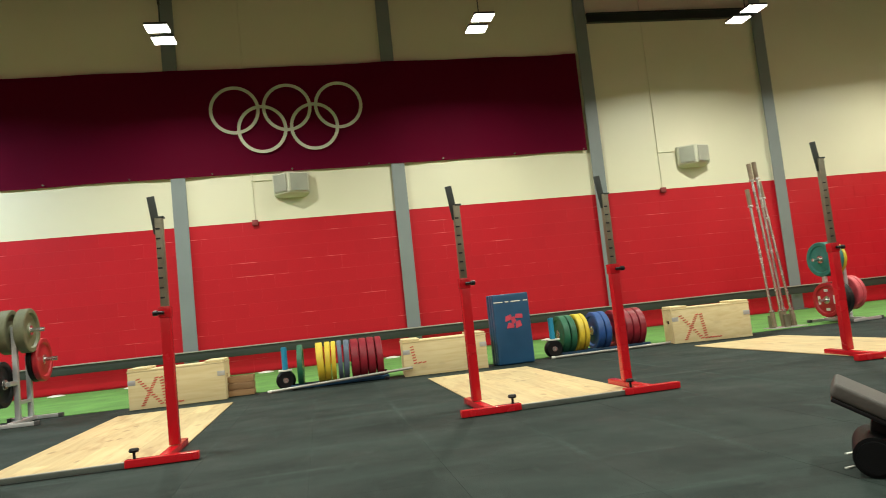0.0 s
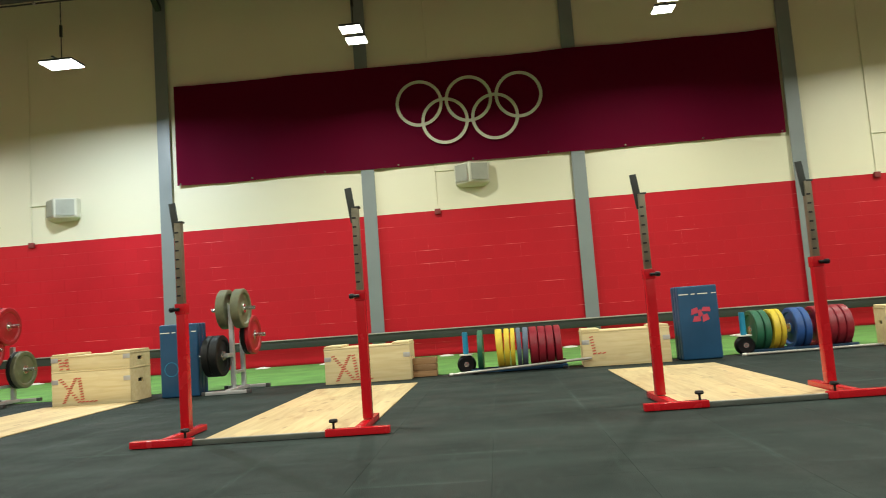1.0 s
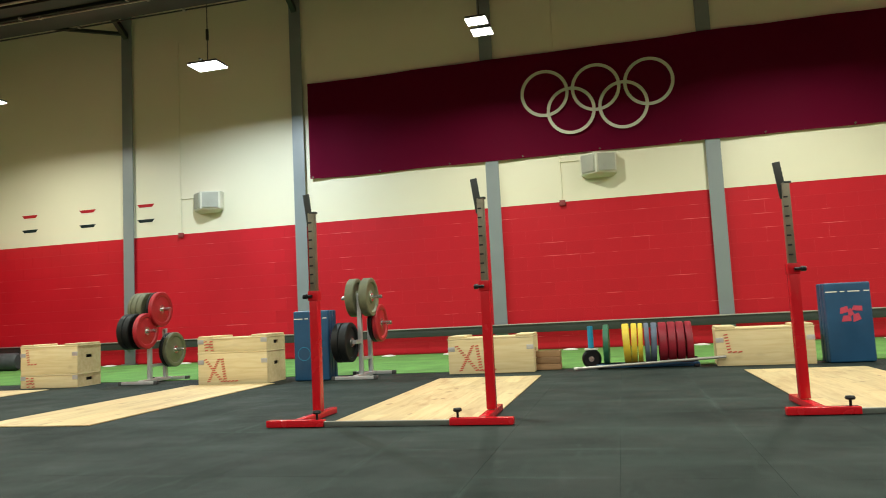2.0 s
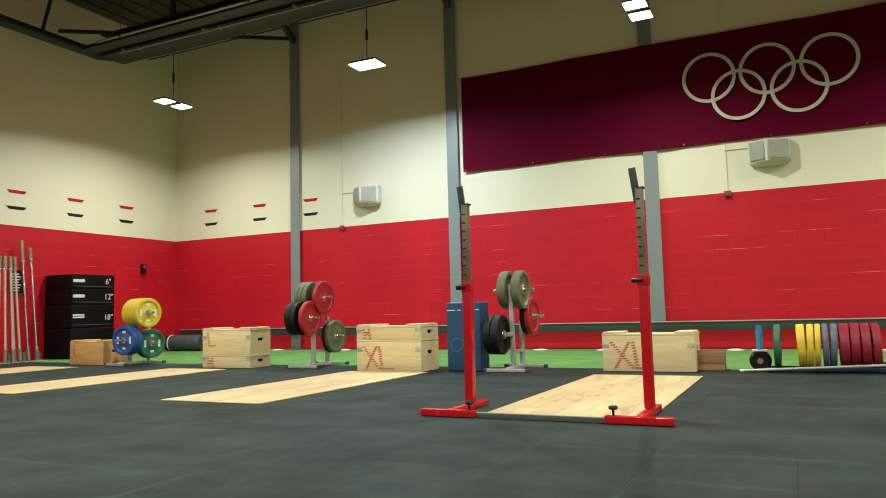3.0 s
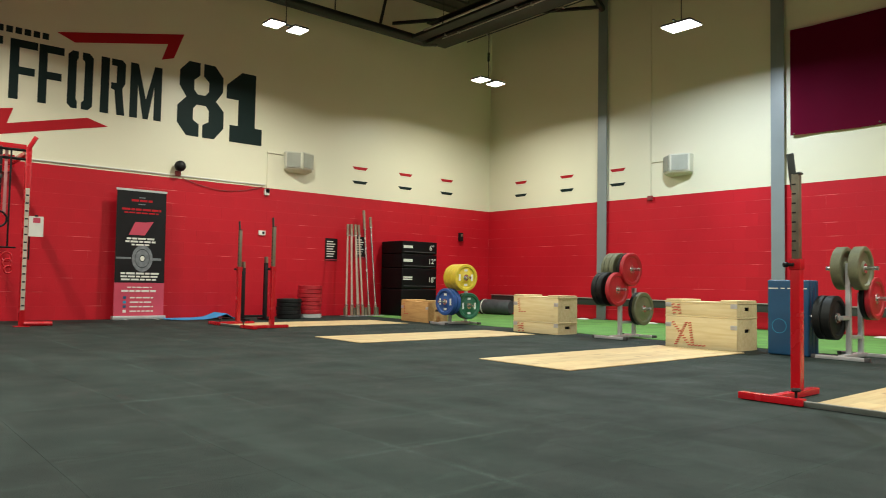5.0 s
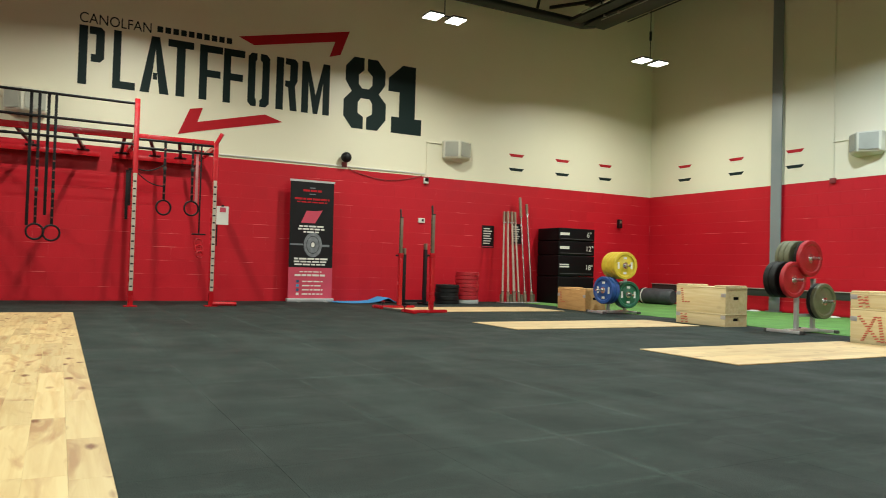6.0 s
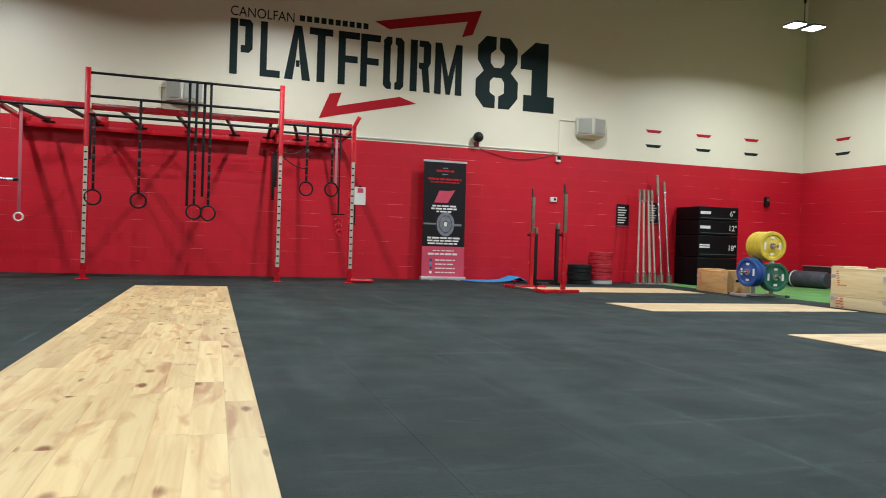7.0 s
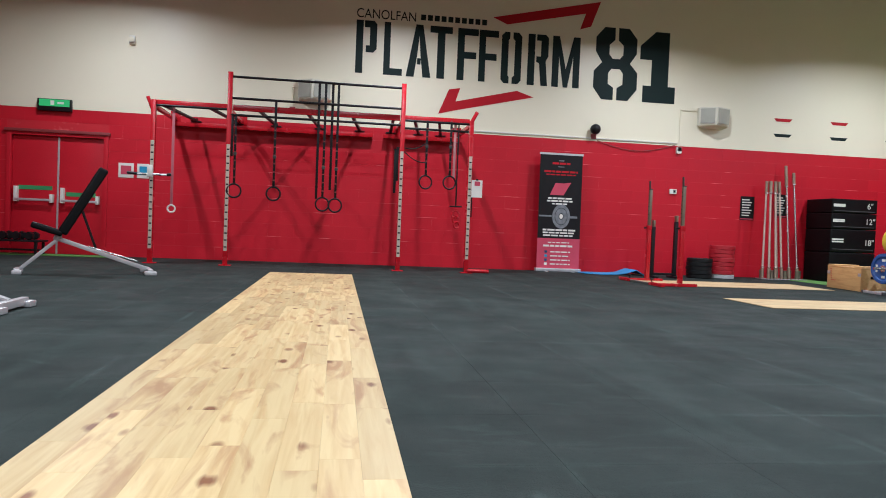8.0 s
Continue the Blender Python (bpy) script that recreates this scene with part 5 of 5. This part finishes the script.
# ---- training rig on the end wall ----
def training_rig():
    r = thing("training_rig", pose(-10.0, 0, 0), "red wall-mounted training rig with black bars", "training rig")
    for y, top, upper in ((-4.31, 2.50, 1.88), (-3.19, 3.00, 1.88), (-0.50, 3.00, 1.92), (0.62, 2.46, 1.90)):
        post = part("upright", box(-0.035, 0.035, y - 0.035, y + 0.035, 0.012, top, 0.005), RED_STEEL, r)
        part("foot_plate", box(-0.09, 0.09, y - 0.09, y + 0.09, 0.002, 0.014, 0.003), RED_STEEL, post)
        part("hole_strip", box(0.0352, 0.0382, y - 0.026, y + 0.026, 0.23, upper), surf_strip, post, "pale bare steel strip with punched holes")
        for k in range(15):
            z = 0.28 + 0.108 * k
            if z < upper - 0.03:
                # dark patch on the strip, coloured as the shade within a hole
                part("punched_hole_shade", box(0.0375, 0.0392, y - 0.020, y + 0.020, z, z + 0.022), HOLE, post)
        part("wall_arm", box(-1.50, -0.035, y - 0.03, y + 0.03, 2.375, 2.44, 0.005), RED_STEEL, r)
        part("wall_plate", box(-1.50, -1.485, y - 0.08, y + 0.08, 2.375, 2.56, 0.003), RED_STEEL, r)
    part("floor_peg", rod((0.05, 0.64, 0.045), (0.12, 0.98, 0.045), 0.032, seg=16, bevel=0.005), RED_STEEL, r)
    part("horn", bar((0.0, 0.60, 2.42), (0.04, 0.70, 2.62), 0.06, 0.05), RED_STEEL, r)
    part("horn", bar((0.0, -4.33, 2.36), (0.02, -4.40, 2.54), 0.06, 0.05), RED_STEEL, r)
    for y0, y1, z, x in ((-3.22, -0.53, 2.93, 0.0), (-3.22, -0.53, 2.60, 0.0), (-3.22, -0.53, 2.34, 0.0), (-4.33, -3.22, 2.42, 0.0), (-0.53, 0.60, 2.42, 0.0), (-0.53, 0.60, 2.30, -0.02)):
        part("pull_up_bar", rod((x, y0, z), (x, y1, z), 0.019, seg=14), BLACK, r, "black round pull-up bar")
    for y0, y1 in ((-4.35, -0.91), (-0.72, 0.66)):
        ledger = part("ledger", box(-1.49, -1.33, y0, y1, 2.285, 2.30, 0.003), RED_STEEL, r)
        part("ledger_face", box(-1.49, -1.46, y0, y1, 2.30, 2.37, 0.004), RED_STEEL, ledger)
        part("ledger_lip", box(-1.345, -1.325, y0, y1, 2.28, 2.355, 0.004), RED_STEEL, ledger)
    for y0, y1 in ((-4.33, -3.23), (-3.15, -0.54), (-0.46, 0.60)):
        part("stringer", box(-0.10, -0.04, y0, y1, 2.42, 2.51, 0.008), RED_STEEL, r)
    for y0, y1 in ((-4.2, -3.95), (-3.5, -3.25), (-2.75, -2.6), (-2.0, -1.85), (-1.3, -1.15), (-0.65, -0.6), (-0.3, -0.1), (0.1, 0.3)):
        stay = part("stay", bar((-0.08, y0, 2.44), (-1.36, y1, 2.395), 0.044, 0.044), BLACK, r, "black stay to the wall")
        part("stay_foot", box(-1.44, -1.30, y1 - 0.09, y1 + 0.09, 2.37, 2.385, 0.003), BLACK, stay)
        part("stay_bolt", rod((-1.37, y1, 2.385), (-1.37, y1, 2.43), 0.03, seg=10), BLACK, stay)
    arm = part("spotter_arm", rod((0.05, -4.62, 1.36), (0.05, -4.06, 1.36), 0.018, seg=14), CHROME, r, "short steel bar on the upright")
    part("arm_cap", rod((0.05, -4.08, 1.36), (0.05, -4.02, 1.37), 0.024, seg=14, bevel=0.004), BLACK, arm)
    part("arm_cap", rod((0.05, -4.66, 1.37), (0.05, -4.50, 1.36), 0.022, seg=14, bevel=0.004), BLACK, arm)
    part("arm_holder", box(-0.02, 0.07, -4.37, -4.29, 1.32, 1.50, 0.006), WHITE, arm)
    return r


surf_strip = surf("pale_bare_steel", (0.52, 0.46, 0.37), 0.45, metal=0.2, var=0.12, scale=12)
training_rig()


def gym_ring(y, z, top, x=-9.99):
    g = thing("gym_ring", pose(x, y, z), "black gymnastic ring on a long webbing strap", "gym ring", "rings on the rig")
    bm = torus(0.105, 0.014, 36, 10)
    bm.transform(pose(0, 0, 0, 0, 90, 12))
    part("ring", bm, BLACK, g)
    part("strap", box(-0.004, 0.004, -0.019, 0.019, 0.095, top - z, 0.001), BLACK, g, "black webbing strap")
    part("strap_loop", box(-0.028, 0.028, -0.021, 0.021, top - z - 0.01, top - z + 0.012, 0.003), BLACK, g)
    part("buckle", box(-0.010, 0.010, -0.026, 0.026, 0.55, 0.60, 0.004), DARK_STEEL, g)
    for k in range(7):
        part("strap_mark", box(0.004, 0.0055, -0.014, 0.014, 0.20 + 0.13 * k, 0.22 + 0.13 * k), surf_box, g)


for y, z, top in ((-3.09, 1.17, 2.34), (-2.49, 1.15, 2.60), (-1.73, 1.02, 2.93), (-1.53, 1.01, 2.93), (-0.10, 1.45, 2.42), (0.29, 1.46, 2.42)):
    gym_ring(y, z, top)


def hanging_strap(y, z0, z1, mat, label, handle, x=-10.02):
    s = thing("hanging_strap", pose(x, y, 0), label, "strap", "straps on the rig")
    part("band", box(-0.004, 0.004, -0.02, 0.02, z0, z1, 0.001), mat, s)
    part("loop", box(-0.026, 0.026, -0.024, 0.024, z1 - 0.01, z1 + 0.008, 0.003), mat, s)
    if handle:
        bm = torus(0.055, 0.013, 24, 8)
        bm.transform(pose(0, 0, z0 - 0.05, 0, 90, 0))
        part("handle", bm, handle, s)


hanging_strap(-4.02, 0.90, 2.42, surf("dusty_pink_webbing", (0.42, 0.12, 0.14), 0.7), "dusty pink strap with a white handle", WHITE)
hanging_strap(-1.83, 1.10, 2.93, BLACK, "black webbing strap doubled over the top bar", None)
hanging_strap(-1.62, 1.25, 2.93, BLACK, "black webbing strap doubled over the top bar", None, -10.03)
hanging_strap(0.36, 1.52, 2.42, surf("pale_pink_band", (0.50, 0.22, 0.22), 0.7), "pale pink stretch band on the rig", None)
hanging_strap(-0.60, 1.25, 1.95, BLACK, "short black strap beside the rig upright", None, -9.98)
hanging_strap(-3.14, 1.7, 2.34, BLACK, "short black strap beside the rig upright", None, -9.97)
hanging_strap(-0.565, 1.45, 1.98, BLACK, "short black strap beside the rig upright", None, -10.01)
hanging_strap(0.66, 0.92, 1.36, BLACK, "short black strap beside the rig upright", None, -9.99)
sag = thing("slack_strap", pose(-9.98, 0, 0), "black strap slung between the rig upright and a ring strap", "strap")
for z, drop in ((1.98, 0.10), (1.92, -0.16)):
    bm = None
    pts = [(0, -0.46 + 0.36 * k / 8, z + drop * k / 8 - 0.05 * math.sin(math.pi * k / 8)) for k in range(9)]
    for p, q in zip(pts, pts[1:]):
        bm = rod(p, q, 0.009, bm=bm, seg=8)
    part("strap", bm, BLACK, sag)
grip = thing("pull_handle", pose(-9.99, 0.41, 1.08), "red coiled handle hanging from a short black bar on the rig", "pull handle")
part("cross_bar", rod((0, -0.10, 0), (0, 0.10, 0), 0.012, seg=10), BLACK, grip)
part("hook_strap", box(-0.003, 0.003, -0.012, 0.012, 0.0, 1.33, 0.001), BLACK, grip)
for k in range(3):
    bm = torus(0.062 - 0.006 * k, 0.012, 24, 8)
    bm.transform(pose(0.012 * (k - 1), 0.01 * k, -0.13 - 0.085 * k, 0, 90, 10 * k))
    part("coil", bm, RED_STEEL, grip)
notice = thing("paper_notice", pose(-9.955, 0.74, 1.38), "white paper notice clipped to the rig", "notice")
part("sheet", box(0, 0.002, -0.09, 0.09, -0.14, 0.14), WHITE, notice, smooth=False)
part("red_heading", box(0.002, 0.0035, -0.04, 0.05, 0.05, 0.12), PINK, notice, smooth=False)
part("clip", box(-0.010, 0.006, -0.02, 0.02, 0.135, 0.16, 0.003), BLACK, notice)

# ---- fire exit and notices ----
door = thing("door_1", pose(X_LEFT, 0, 0), "closed red double fire door with pale push bars", "door")
tagged(door, kind="structure")
for y0, y1 in ((-6.94, -6.215), (-6.205, -5.48)):
    leaf = part("door_leaf", box(-0.09, -0.045, y0, y1, 0.012, 2.0, 0.003), RED_WALL, door)
    ym = (y0 + y1) / 2
    part("push_bar", box(0.015, 0.055, y0 + 0.07, y1 - 0.07, 0.90, 0.94, 0.008), SILVER, leaf, "silver push bar")
    for y in (y0 + 0.06, y1 - 0.10):
        part("bar_mount", box(-0.045, 0.05, y, y + 0.05, 0.88, 1.14 if y < ym else 1.02, 0.006), WHITE, leaf)
jamb = box(-0.12, 0.02, -7.02, -6.945, 0, 2.06, 0.003)
box(-0.12, 0.02, -5.475, -5.40, 0, 2.06, 0.003, jamb)
box(-0.12, 0.02, -6.945, -5.475, 2.005, 2.06, 0.003, jamb)
part("door_frame", jamb, RED_WALL, door)
part("meeting_strip", box(-0.044, -0.036, -6.225, -6.195, 0.012, 2.0, 0.002), SILVER, door, "thin pale meeting strip")
surf_green = surf("green_sign_plate", (0.04, 0.26, 0.09), 0.5)
for y0, y1, z in ((-6.84, -6.30, 1.09), (-6.08, -5.60, 1.0)):
    part("push_sign", box(-0.044, -0.040, y0, y1, z, z + 0.07), surf_green, door, "green sign plate")
part("closer_rail", box(0.0, 0.05, -7.05, -5.37, 2.06, 2.11, 0.006), surf_box, door)
sign = thing("exit_sign", pose(X_LEFT, -6.26, 2.545), "green lit exit sign box over the fire door", "exit sign")
part("casing", box(0, 0.07, -0.27, 0.27, -0.12, 0.08, 0.008), BLACK, sign)
part("green_face", box(0.07, 0.074, -0.24, 0.24, -0.045, 0.07), GREEN_SIGN, sign)
part("pictogram", box(0.074, 0.076, -0.06, 0.0, -0.025, 0.05), WHITE, sign)
part("pictogram", box(0.074, 0.076, 0.05, 0.15, -0.005, 0.03), WHITE, sign)
for y, w, mat in ((-5.105, 0.25, PINK), (-4.79, 0.27, surf_cyan)):
    n = thing("safety_notice", pose(X_LEFT, y, 1.49), "square white safety notice on the red wall", "notice", "safety notices")
    part("plate", box(0.001, 0.006, -w / 2, w / 2, -0.125, 0.125, 0.001), WHITE, n)
    part("print", box(0.006, 0.008, -w / 2 + 0.04, w / 2 - 0.04, -0.07, 0.08), mat, n)
sounder = thing("alarm_sounder", pose(X_LEFT, -5.05, 3.71), "small cream alarm sounder on the upper wall", "alarm")
part("body", box(0, 0.07, -0.05, 0.05, -0.07, 0.07, 0.014), WHITE, sounder)
part("cone", (lambda q: (q.transform(pose(0.07, 0, 0, 0, 90, 0)), q)[1])(lathe([(0.02, 0), (0.035, 0.02), (0.045, 0.05), (0.03, 0.05)], 20)), CREAM, sounder)


def dumbbell(m):
    d = thing("dumbbell", m, "black rubber hexagonal dumbbell on a low rack", "dumbbell", "dumbbells by the door")
    part("grip", rod((-0.07, 0, 0), (0.07, 0, 0), 0.016, seg=12), CHROME, d)
    for s in (-1, 1):
        part("head", rod((s * 0.07, 0, 0), (s * 0.16, 0, 0), 0.07, seg=6, bevel=0.008), BLACK, d)


low = thing("dumbbell_rack", pose(-11.15, -6.85, 0), "low black dumbbell rack beside the fire door", "rack")
part("shelf", box(-0.2, 0.2, -0.75, 0.58, 0.22, 0.25, 0.005), BLACK, low)
for y in (-0.68, 0.50):
    for x in (-0.17, 0.14):
        part("leg", box(x, x + 0.04, y, y + 0.04, 0.002, 0.22, 0.004), BLACK, low)
part("lower_rail", box(-0.02, 0.02, -0.66, 0.52, 0.07, 0.10, 0.004), BLACK, low)
for k in range(6):
    dumbbell(pose(-11.15, -7.45 + 0.20 * k, 0.318))


# ---- benches ----
def incline_bench(m, label):
    """Local y runs from the rear foot (0) to the front foot (1.455)."""
    b = thing("incline_bench", m, label, "bench", "adjustable benches")
    part("rear_leg", bar((0, 0.03, 0.04), (0, 0.46, 0.44), 0.05, 0.04), SILVER, b)
    part("main_beam", bar((0, 0.38, 0.43), (0, 1.42, 0.06), 0.06, 0.05), SILVER, b)
    part("rear_foot", box(-0.20, 0.20, -0.01, 0.05, 0.012, 0.06, 0.008), SILVER, b)
    part("front_foot", box(-0.26, 0.26, 1.40, 1.46, 0.015, 0.075, 0.01), SILVER, b)
    for x in (-0.24, 0.24):
        part("foot_pad", box(x - 0.06, x + 0.06, 1.36, 1.50, 0.002, 0.05, 0.012), SILVER, b, "pale grey foot")
        part("foot_pad", box(x * 0.8 - 0.04, x * 0.8 + 0.04, -0.03, 0.07, 0.002, 0.05, 0.010), SILVER, b, "pale grey foot")
    back = box(-0.15, 0.15, -0.05, 0.06, 0.0, 0.90, 0.03, seg=3)
    back.transform(Matrix.Translation((0, 0.46, 0.48)) @ pose(0, 0, 0, -29, 0, 0))
    part("back_pad", back, BLACK_VINYL, b, "black padded backrest")
    seat = box(-0.15, 0.15, -0.34, 0.0, 0.0, 0.07, 0.025, seg=3)
    seat.transform(Matrix.Translation((0, 0.46, 0.44)) @ pose(0, 0, 0, -18, 0, 0))
    part("seat_pad", seat, BLACK_VINYL, b, "black padded seat")
    part("prop", bar((0, 0.66, 0.80), (0, 0.84, 0.28), 0.03, 0.03), BLACK, b, "black adjusting prop")
    part("ladder_rail", rod((0.03, 0.75, 0.33), (0.03, 1.30, 0.16), 0.008, seg=8), CHROME, b)
    part("pivot_knob", rod((-0.08, 0.44, 0.45), (0.08, 0.44, 0.45), 0.028, seg=16, bevel=0.005), WHITE, b)
    return b


incline_bench(pose(-7.37, -5.14, 0, 0, 0, 19.7), "silver framed adjustable bench with black pads set upright")
incline_bench(pose(-4.05, -5.24, 0, 0, 0, 0), "silver framed adjustable bench standing on the matting")

step = thing("incline_board", pose(3.02, 0.898, 0, 0, 0, -38.9), "grey-brown padded board sloping down from a black roller", "training board")
bm = box(0.0, 0.56, -0.02, 0.26, -0.05, 0.0, 0.014, seg=3)
bm.transform(Matrix.Translation((0, 0, 0.315)) @ pose(0, 0, 0, 0, 29, 0))
part("board", bm, surf("grey_brown_board", (0.045, 0.039, 0.033), 0.6, var=0.25, scale=8), step)
bm = box(0.01, 0.55, -0.01, 0.25, -0.066, -0.051, 0.004)
bm.transform(Matrix.Translation((0, 0, 0.315)) @ pose(0, 0, 0, 0, 29, 0))
part("underside", bm, BLACK, step)
part("roller", rod((0.085, -0.03, 0.067), (0.085, 0.24, 0.067), 0.066, seg=28, bevel=0.012), BLACK_VINYL, step, "black round roller")
part("base_block", box(0.05, 0.30, 0.03, 0.20, 0.002, 0.10, 0.01), BLACK, step)
part("strut", bar((0.10, 0.11, 0.09), (0.12, 0.11, 0.20), 0.05, 0.05), BLACK, step)
for x, y in ((3.10, 0.99), (3.238, 1.16)):
    solid("chalk_scrap", box(-0.02, 0.02, -0.006, 0.006, 0.001, 0.006, 0.002), WHITE, "small white scrap lying on the matting", "scrap", pose(x, y, 0, 0, 0, 8), "floor scraps")

# ---- pieces: platform boards, floor mats and wall blocks ----
def piece_mesh(name, dx, dy, dz, chamfer, mat):
    """A slab from the origin with a chamfered upper rim; no underside."""
    c = chamfer
    v = [(0, 0, 0), (dx, 0, 0), (dx, dy, 0), (0, dy, 0), (0, 0, dz - c), (dx, 0, dz - c), (dx, dy, dz - c), (0, dy, dz - c), (c, c, dz), (dx - c, c, dz), (dx - c, dy - c, dz), (c, dy - c, dz)]
    f = [(0, 1, 5, 4), (1, 2, 6, 5), (2, 3, 7, 6), (3, 0, 4, 7), (4, 5, 9, 8), (5, 6, 10, 9), (6, 7, 11, 10), (7, 4, 8, 11), (8, 9, 10, 11)]
    me = bpy.data.meshes.new(name)
    me.from_pydata(v, [], f)
    me.materials.append(mat)
    return me


def joined_pieces(name, cells, dz, chamfer, mat, parent, frame_m):
    """Many chamfered pieces (u0, u1, v0, v1) in one mesh."""
    verts, faces, c = [], [], chamfer
    for a, b, p, q in cells:
        n = len(verts)
        verts += [(a, p, 0), (b, p, 0), (b, q, 0), (a, q, 0), (a + c, p + c, dz), (b - c, p + c, dz), (b - c, q - c, dz), (a + c, q - c, dz)]
        faces += [(n, n + 1, n + 5, n + 4), (n + 1, n + 2, n + 6, n + 5), (n + 2, n + 3, n + 7, n + 6), (n + 3, n, n + 4, n + 7), (n + 4, n + 5, n + 6, n + 7)]
    me = bpy.data.meshes.new(name)
    me.from_pydata([tuple(frame_m @ Vector(v)) for v in verts], [], faces)
    me.materials.append(mat)
    ob = new(name, me)
    ob.parent = parent
    return tagged(ob, kind="stuff")


def platform(name, x0, x1, y0, y1, along, width, length, mat, label):
    """Boards of a lifting platform in staggered rows, lying in the rubber floor."""
    p = thing(name, pose(0, 0, 0), label, "lifting platform", "lifting platforms")
    part("underlay", box(x0, x1, y0, y1, 0.0005, 0.003), HOLE, p, smooth=False)
    rng = random.Random(int((x0 + 50) * 100))
    across = (y1 - y0) if along == 0 else (x1 - x0)
    rows = max(1, round(across / width))
    w = across / rows
    cache = {}
    for r in range(rows):
        u, end = (x0, x1) if along == 0 else (y0, y1)
        first = True
        while u < end - 0.01:
            L = rng.choice((0.7, 0.85, 1.0, 1.15)) * length * (rng.choice((0.35, 0.6, 1.0)) if first else 1)
            first = False
            L = round(L, 2)
            if end - (u + L) < 0.12:
                L = round(end - u, 4)
            g = 0.0003
            key = (L, w)
            if key not in cache:
                cache[key] = piece_mesh("board", L - g, w - g, 0.007, 0.0004, mat) if along == 0 else piece_mesh("board", w - g, L - g, 0.007, 0.0004, mat)
            ob = new("board", cache[key])
            ob.parent = p
            v = (y0 if along == 0 else x0) + r * w
            ob.location = (u, v, 0.003) if along == 0 else (v, u, 0.003)
            u += L


for x0, x1, y0 in ((-9.64, -8.52, 3.23), (-6.63, -5.62, 3.23), (-3.655, -2.59, 3.23), (-0.66, 0.41, 3.23), (2.37, 3.43, 3.33), (5.37, 6.45, 3.25)):
    platform("lifting_platform", x0, x1, y0, 6.15, 1, 0.152, 1.15, WOOD_DEEP, "pale oak board lifting platform set in black matting")
platform("lifting_platform", -8.74, 0.62, -2.385, -1.247, 0, 0.127, 0.80, WOOD_LONG, "long pale knotty oak lifting platform set in black matting")

mat_mesh = piece_mesh("floor_mat", MAT_SIDE - 0.0006, MAT_SIDE - 0.0006, 0.006, 0.0009, RUBBER)
far_mats = []
for i in range(-18, 25):
    for j in range(-14, 13):
        x, y = MAT_X + i * MAT_SIDE, MAT_Y + j * MAT_SIDE
        a, b, p, q = max(x, X_LEFT), min(x + MAT_SIDE, X_RIGHT), max(y, Y_FRONT), min(y + MAT_SIDE, 7.0)
        if b - a < 0.01 or q - p < 0.01:
            continue
        if -9 <= i < 6 and -5 <= j < 12 and q - p > MAT_SIDE - 0.001:
            ob = new("floor_mat", mat_mesh)
            ob.location = (x + 0.0003, y + 0.0003, -0.006)
            ob.parent = floor
        else:
            far_mats.append((a + 0.0005, b - 0.0005, p + 0.0005, q - 0.0005))
joined_pieces("far_floor_mats", far_mats, 0.006, 0.0006, RUBBER, floor, Matrix.Translation((0, 0, -0.006)))

BLOCK_L, BLOCK_H, JOINT, SIDE = 0.45, 0.225, 0.007, 0.0015
block_mesh = piece_mesh("block", BLOCK_L - SIDE, BLOCK_H - JOINT, 0.002, 0.0006, RED_WALL)


def block_wall(parent, frame_m, turn, u0, u1, near0, near1, holes=()):
    rest = []
    for c in range(11):
        v = c * BLOCK_H
        u = u0 - (BLOCK_L / 2 if c % 2 else 0)
        while u < u1 - 0.02:
            a, b = max(u, u0), min(u + BLOCK_L, u1)
            cut = any(b > h0 and a < h1 and v < h2 for h0, h1, h2 in holes)
            if cut:
                for h0, h1, h2 in holes:
                    if a < h0 < b:
                        rest.append((a + SIDE / 2, h0, v + JOINT / 2, v + BLOCK_H - JOINT / 2))
                    if a < h1 < b:
                        rest.append((h1, b - SIDE / 2, v + JOINT / 2, v + BLOCK_H - JOINT / 2))
            elif b - a > BLOCK_L - 0.01 and near0 <= a < near1:
                ob = new("block", block_mesh)
                ob.parent = parent
                ob.matrix_local = frame_m @ Matrix.Translation((a + SIDE / 2, v + JOINT / 2, 0))
            elif b - a > 0.03:
                rest.append((a + SIDE / 2, b - SIDE / 2, v + JOINT / 2, v + BLOCK_H - JOINT / 2))
            u += BLOCK_L
    joined_pieces("far_blocks", rest, 0.002, 0.0006, RED_WALL, parent, frame_m)


block_wall(wall_back_low, Matrix.Translation((0, Y_BACK + 0.005, 0)) @ ON_BACK, 0, X_LEFT, X_RIGHT, -5.0, 7.1)
block_wall(wall_left_low, Matrix.Translation((X_LEFT - 0.005, 0, 0)) @ ON_LEFT, 0, Y_FRONT, Y_BACK, -3.2, 8.9, ((-7.02, -5.40, 2.2),))
